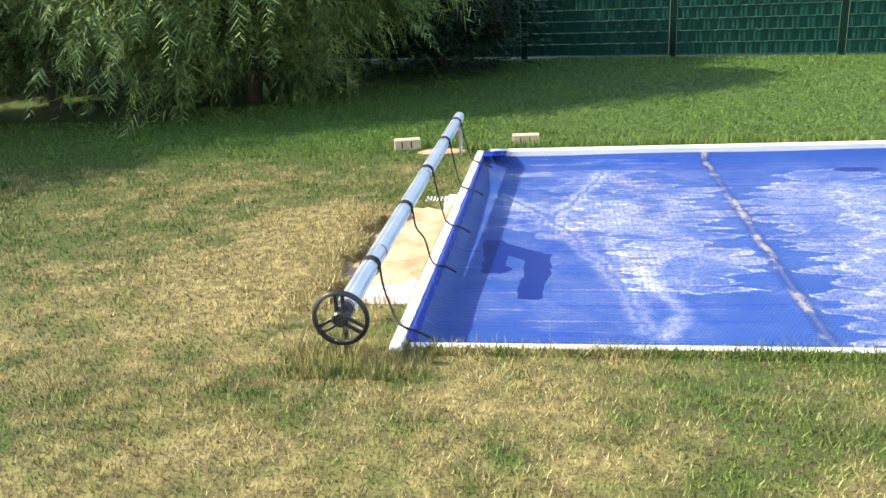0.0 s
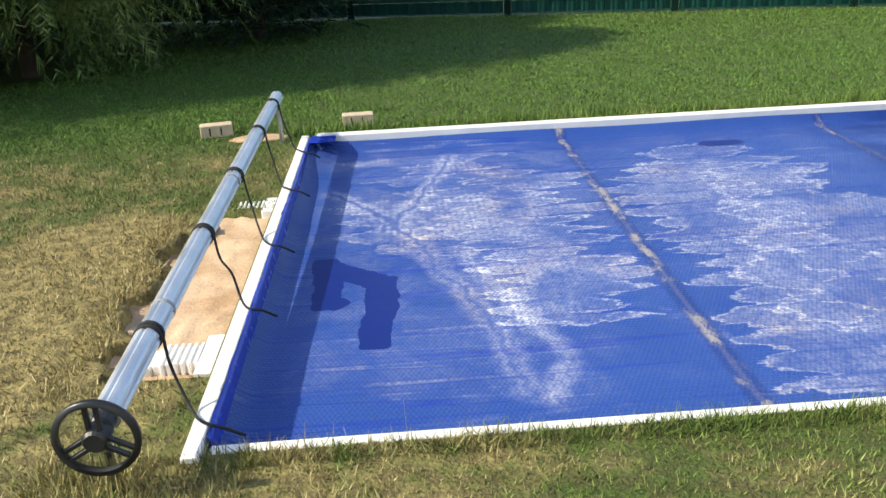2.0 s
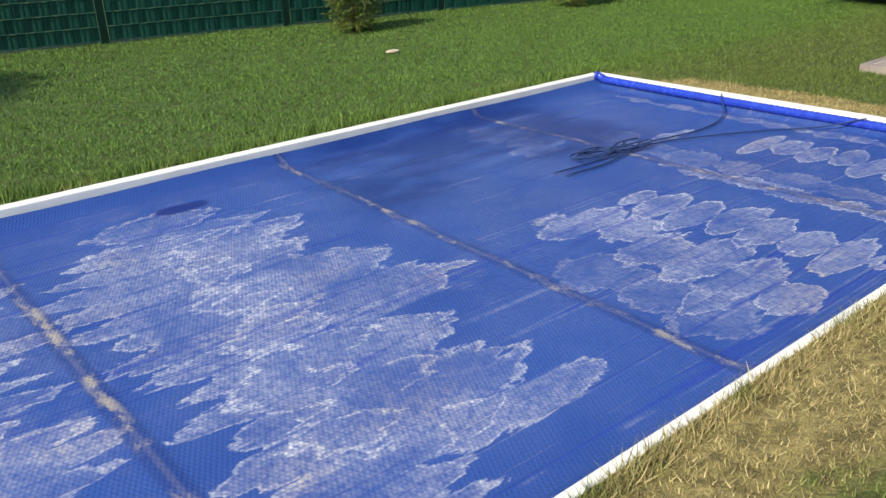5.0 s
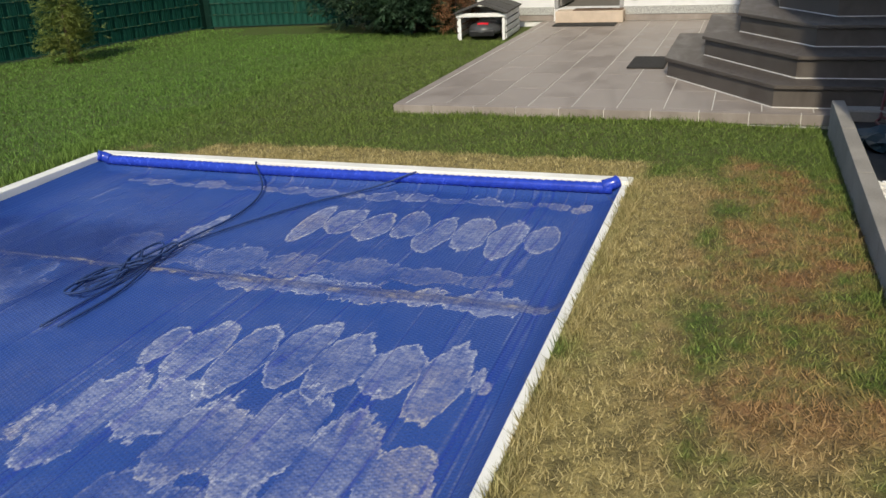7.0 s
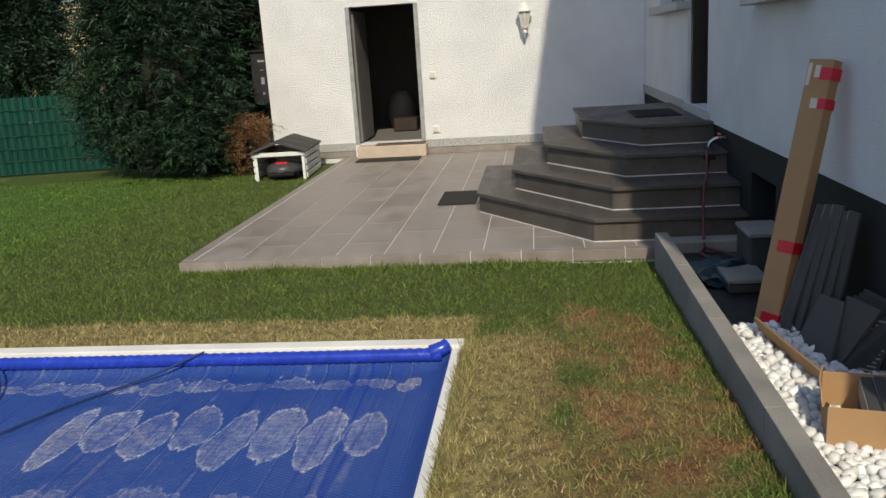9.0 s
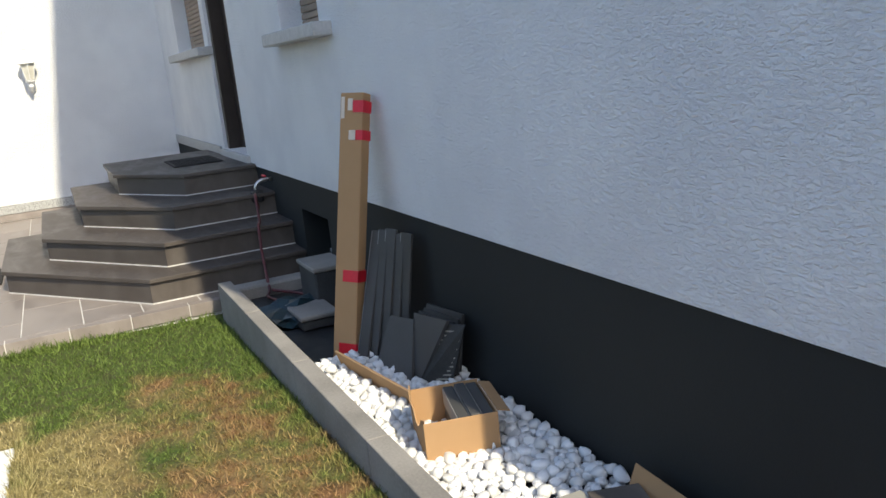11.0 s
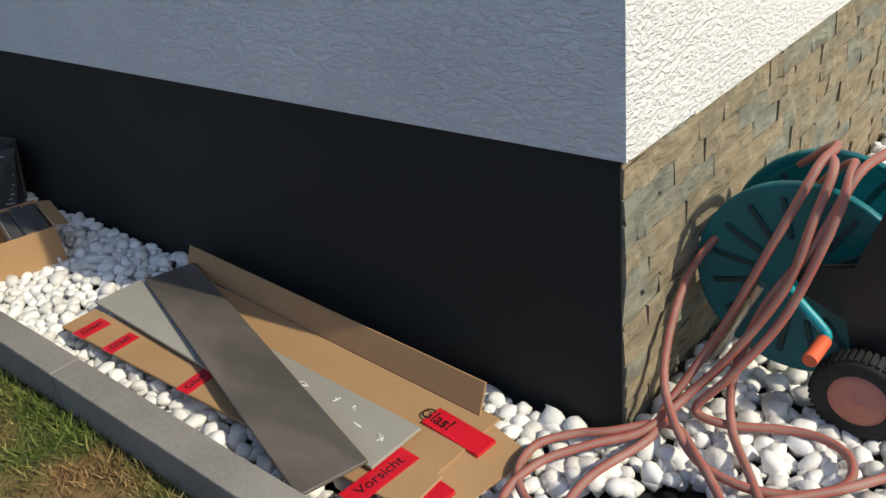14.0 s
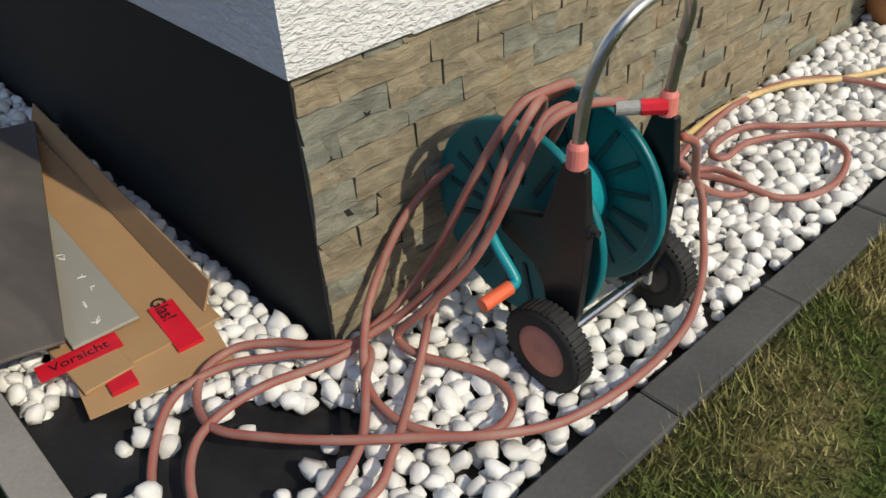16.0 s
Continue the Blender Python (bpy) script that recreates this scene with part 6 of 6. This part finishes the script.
while z < 0.785:
    h = min(float(rng.uniform(0.052, 0.068)), 0.792 - z)
    y = WY - 0.003
    first = True
    while y > -2.6:
        w = float(rng.uniform(0.10, 0.26)) * (0.6 if first and row % 2 else 1.0)
        o = new("stone", SM[int(rng.integers(0, 10))])
        o.parent = plinth_side
        o.location = (WX + 0.014, y - w / 2, z + h / 2)
        o.scale = (0.026, w - 0.0025, h - 0.0025)
        y -= w
        first = False
    z += h
    row += 1

# ---- pebbles ----
rng = np.random.default_rng(17)
PV = []
for q in range(8):
    bm = bmesh.new()
    bmesh.ops.create_icosphere(bm, subdivisions=2, radius=1.0)
    sx, sy, sz = rng.uniform(0.85, 1.25), rng.uniform(0.75, 1.0), rng.uniform(0.50, 0.70)
    for v in bm.verts:
        k = 1 + 0.42 * noise.noise(v.co * 1.2 + Vector((q * 7, 0, 0))) + 0.16 * noise.noise(v.co * 2.6 + Vector((0, q * 5, 0)))
        v.co = Vector((v.co.x * sx, v.co.y * sy, v.co.z * sz)) * k
    # broken faces
    for _ in range(14):
        nrm = Vector((float(rng.normal()), float(rng.normal()), float(rng.normal()) * 0.8)).normalized()
        cut = float(rng.uniform(0.50, 0.74))
        for v in bm.verts:
            e = v.co.dot(nrm) - cut
            if e > 0:
                v.co -= nrm * e * 0.97
    me = bpy.data.meshes.new("pebble")
    bm.to_mesh(me)
    bm.free()
    me.materials.append(M['pebble'])
    for f in me.polygons:
        f.use_smooth = True
    PV.append(me)


def bare(x, y):
    """The stretch of weed sheet that is left uncovered at the corner."""
    a = ((x - 3.36) / 0.20) ** 2 + ((y - 1.87) / 0.17) ** 2 < 1
    b = ((x - 3.60) / 0.20) ** 2 + ((y - 2.06) / 0.11) ** 2 < 1
    c = ((x - 3.25) / 0.10) ** 2 + ((y - 1.68) / 0.08) ** 2 < 1
    return a or b or c


spots = []
cells = {}


def scatter(x0, x1, y0, y1, n, zlo, tries=40):
    for _ in range(n):
        s = float(rng.uniform(0.023, 0.042))
        for _ in range(tries):
            x, y = float(rng.uniform(x0, x1)), float(rng.uniform(y0, y1))
            if x > WX - 0.03 and y < WY + 0.02:
                continue
            if bare(x, y) and rng.uniform() > 0.002:
                continue
            key = (int(x / 0.08), int(y / 0.08))
            near = [p for a in (-1, 0, 1) for b in (-1, 0, 1) for p in cells.get((key[0] + a, key[1] + b), ())]
            if all((x - p[0]) ** 2 + (y - p[1]) ** 2 > (0.60 * (s + p[3])) ** 2 for p in near):
                p = (x, y, zlo + s * 0.72 + float(rng.uniform(0, 0.012)) - (0.018 if 3.5 < x < 5.2 else 0.0), s)
                spots.append(p)
                cells.setdefault(key, []).append(p)
                break


scatter(2.89, 3.44, 0.6, 2.13, 640, 0.084)
scatter(2.89, 3.44, -2.4, 0.6, 1300, 0.086)
scatter(3.44, 3.80, 1.55, 2.13, 240, 0.084)
scatter(3.80, 5.40, 1.55, 2.13, 820, 0.084)
scatter(5.40, 7.0, 1.55, 2.13, 1000, 0.086)
# a second, thinner layer that fills the gaps
n0 = len(spots)
cells = {}
scatter(2.89, 3.44, -2.4, 2.13, 1100, 0.064)
scatter(3.44, 3.80, 1.55, 2.13, 120, 0.064)
scatter(3.80, 7.0, 1.55, 2.13, 1300, 0.066)
bed = thing("pebble_bed", "white marble pebbles in a bed along the house", "pebbles", 3.2, 1.8, 0.075, kind="stuff")
nearest = [p for p in spots if p[0] < 3.5 and p[1] > 0.9][:300]
chosen = set(nearest)
for p in nearest:
    o = new("pebble", PV[int(rng.integers(0, 8))])
    o.parent = bed
    o.matrix_basis = Matrix.Translation(Vector(p[:3]) - bed.matrix_world.translation) @ Euler([float(a) for a in rng.uniform(-0.5, 0.5, 2)] + [float(rng.uniform(0, 6.28))]).to_matrix().to_4x4() @ Matrix.Scale(p[3], 4)
shapes = [(np.array([v.co[:] for v in me.vertices]), np.array([f.vertices[:] for f in me.polygons])) for me in PV]
V, F, off = [], [], 0
for p in spots:
    if p in chosen:
        continue
    v, f = shapes[int(rng.integers(0, 8))]
    a, b, c = rng.uniform(0, 6.28), rng.uniform(-0.5, 0.5), rng.uniform(-0.5, 0.5)
    R = np.array(Euler((float(b), float(c), float(a))).to_matrix())
    V.append(v @ R.T * p[3] + np.array(p[:3]) - np.array(bed.matrix_world.translation))
    F.append(f + off)
    off += len(v)
o = raw_mesh("pebbles", np.concatenate(V), np.concatenate(F), M['pebble'], True)
o.parent = bed
o["kind"] = "stuff"

# ---- grass ----
rng = np.random.default_rng(23)


def keep_grass(x, y):
    k = ~((x > -0.79) & (x < 7.15) & (y > 3.50) & (y < 7.70))
    k &= ~((x > 8.80) & (y < 5.87))
    k &= ~((x > 2.74) & (y < 2.26))
    k &= ~((x > -1.30 + 0.05 * np.sin(y * 9)) & (x < -0.78) & (y > 4.02) & (y < 5.98))
    k &= ~((x > 13.3) & (x < 14.4) & (y > 6.03) & (y < 6.8))
    return k


def blades(x0, x1, y0, y1, density, h, w, lean=0.5):
    n = int((x1 - x0) * (y1 - y0) * density)
    x, y = rng.uniform(x0, x1, n), rng.uniform(y0, y1, n)
    k = keep_grass(x, y)
    x, y = x[k], y[k]
    n = len(x)
    # tufts: height follows a slow wave over the lawn
    wave = 0.85 + 0.12 * np.sin(x * 2.3 + 1.7 * np.sin(y * 1.9)) * np.sin(y * 2.9 + 1.3 * np.sin(x * 2.1)) + 0.15 * np.sin(x * 9 + y * 7)
    hh = h * wave * rng.uniform(0.45, 1.25, n)
    a = rng.uniform(0, 2 * math.pi, n)
    ww = w * rng.uniform(0.6, 1.3, n)
    z = lawn_z(x, y) - 0.004
    la, lm = rng.uniform(0, 2 * math.pi, n), hh * rng.uniform(0.1, 1.0, n) * lean * 2
    v = np.empty((n, 3, 3))
    v[:, 0] = np.stack([x - np.cos(a) * ww, y - np.sin(a) * ww, z], 1)
    v[:, 1] = np.stack([x + np.cos(a) * ww, y + np.sin(a) * ww, z], 1)
    v[:, 2] = np.stack([x + np.cos(la) * lm, y + np.sin(la) * lm, z + hh], 1)
    return v.reshape(-1, 3)


G = [
    blades(-4.5, 3.0, 0.6, 3.5, 5200, 0.034, 0.0032),
    blades(3.0, 8.8, 2.25, 3.5, 7000, 0.032, 0.0030, 0.8),
    blades(0.8, 2.75, -1.8, 2.3, 7000, 0.032, 0.0028, 0.7),
    blades(-7.0, -0.8, 3.5, 9.5, 2600, 0.034, 0.0045, 0.6),
    blades(7.1, 8.8, 3.5, 8.2, 5500, 0.034, 0.0034, 0.8),
    blades(-5.0, 14.0, 7.7, 11.0, 3400, 0.034, 0.0045, 0.8),
    blades(-4.0, 14.6, 11.0, 15.5, 1700, 0.036, 0.006, 0.8),
    blades(8.8, 14.5, 5.8, 8.0, 3400, 0.034, 0.0042, 0.8),
    blades(-10, -4.5, 1.0, 10.0, 700, 0.04, 0.008),
    # longer fringes along the coping, the kerbs, the terrace and the reel post
    blades(-0.6, 7.1, 3.41, 3.505, 11000, 0.075, 0.0026, 0.5),
    blades(-0.9, 7.2, 7.70, 7.92, 5000, 0.10, 0.0045, 0.4),
    blades(-1.25, -0.55, 3.10, 3.50, 5500, 0.10, 0.0032, 0.4),
    blades(7.14, 7.24, 3.4, 7.7, 5000, 0.05, 0.0035),
    blades(8.66, 8.80, 2.3, 5.9, 6000, 0.06, 0.004),
    blades(2.6, 2.75, -1.8, 2.3, 9000, 0.05, 0.0026, 0.6),
    blades(2.8, 8.7, 2.255, 2.33, 7000, 0.05, 0.0028, 0.6),
    blades(-1.45, -1.2, 3.9, 6.2, 4000, 0.05, 0.004, 0.6),
]
# a few tall seed stalks at the pool's edge
S = []
for q in range(26):
    x, y = float(rng.uniform(-0.4, 6.5)), float(rng.uniform(3.40, 3.50))
    a, h = float(rng.uniform(-0.4, 0.4)), float(rng.uniform(0.10, 0.22))
    p = np.array([[x - 0.001, y, 0.0], [x + 0.001, y, 0.0], [x + a * h + 0.03 * a, y + 0.05 * h, h]])
    S.append(p)
V = np.concatenate(G + S)
k = len(V) // 3
line_y = F0.y + (V[2::3, 0] - F0.x) * (F1.y - F0.y) / (F1.x - F0.x)
ok = (V[2::3, 1] < line_y + 0.05)
V = V.reshape(-1, 9)[ok].reshape(-1, 3)
grass = raw_mesh("grass", V, np.arange(len(V)).reshape(-1, 3), M['blade'])
tagged(grass, "short lawn grass, green and straw-dry blades", "grass", "", "stuff")
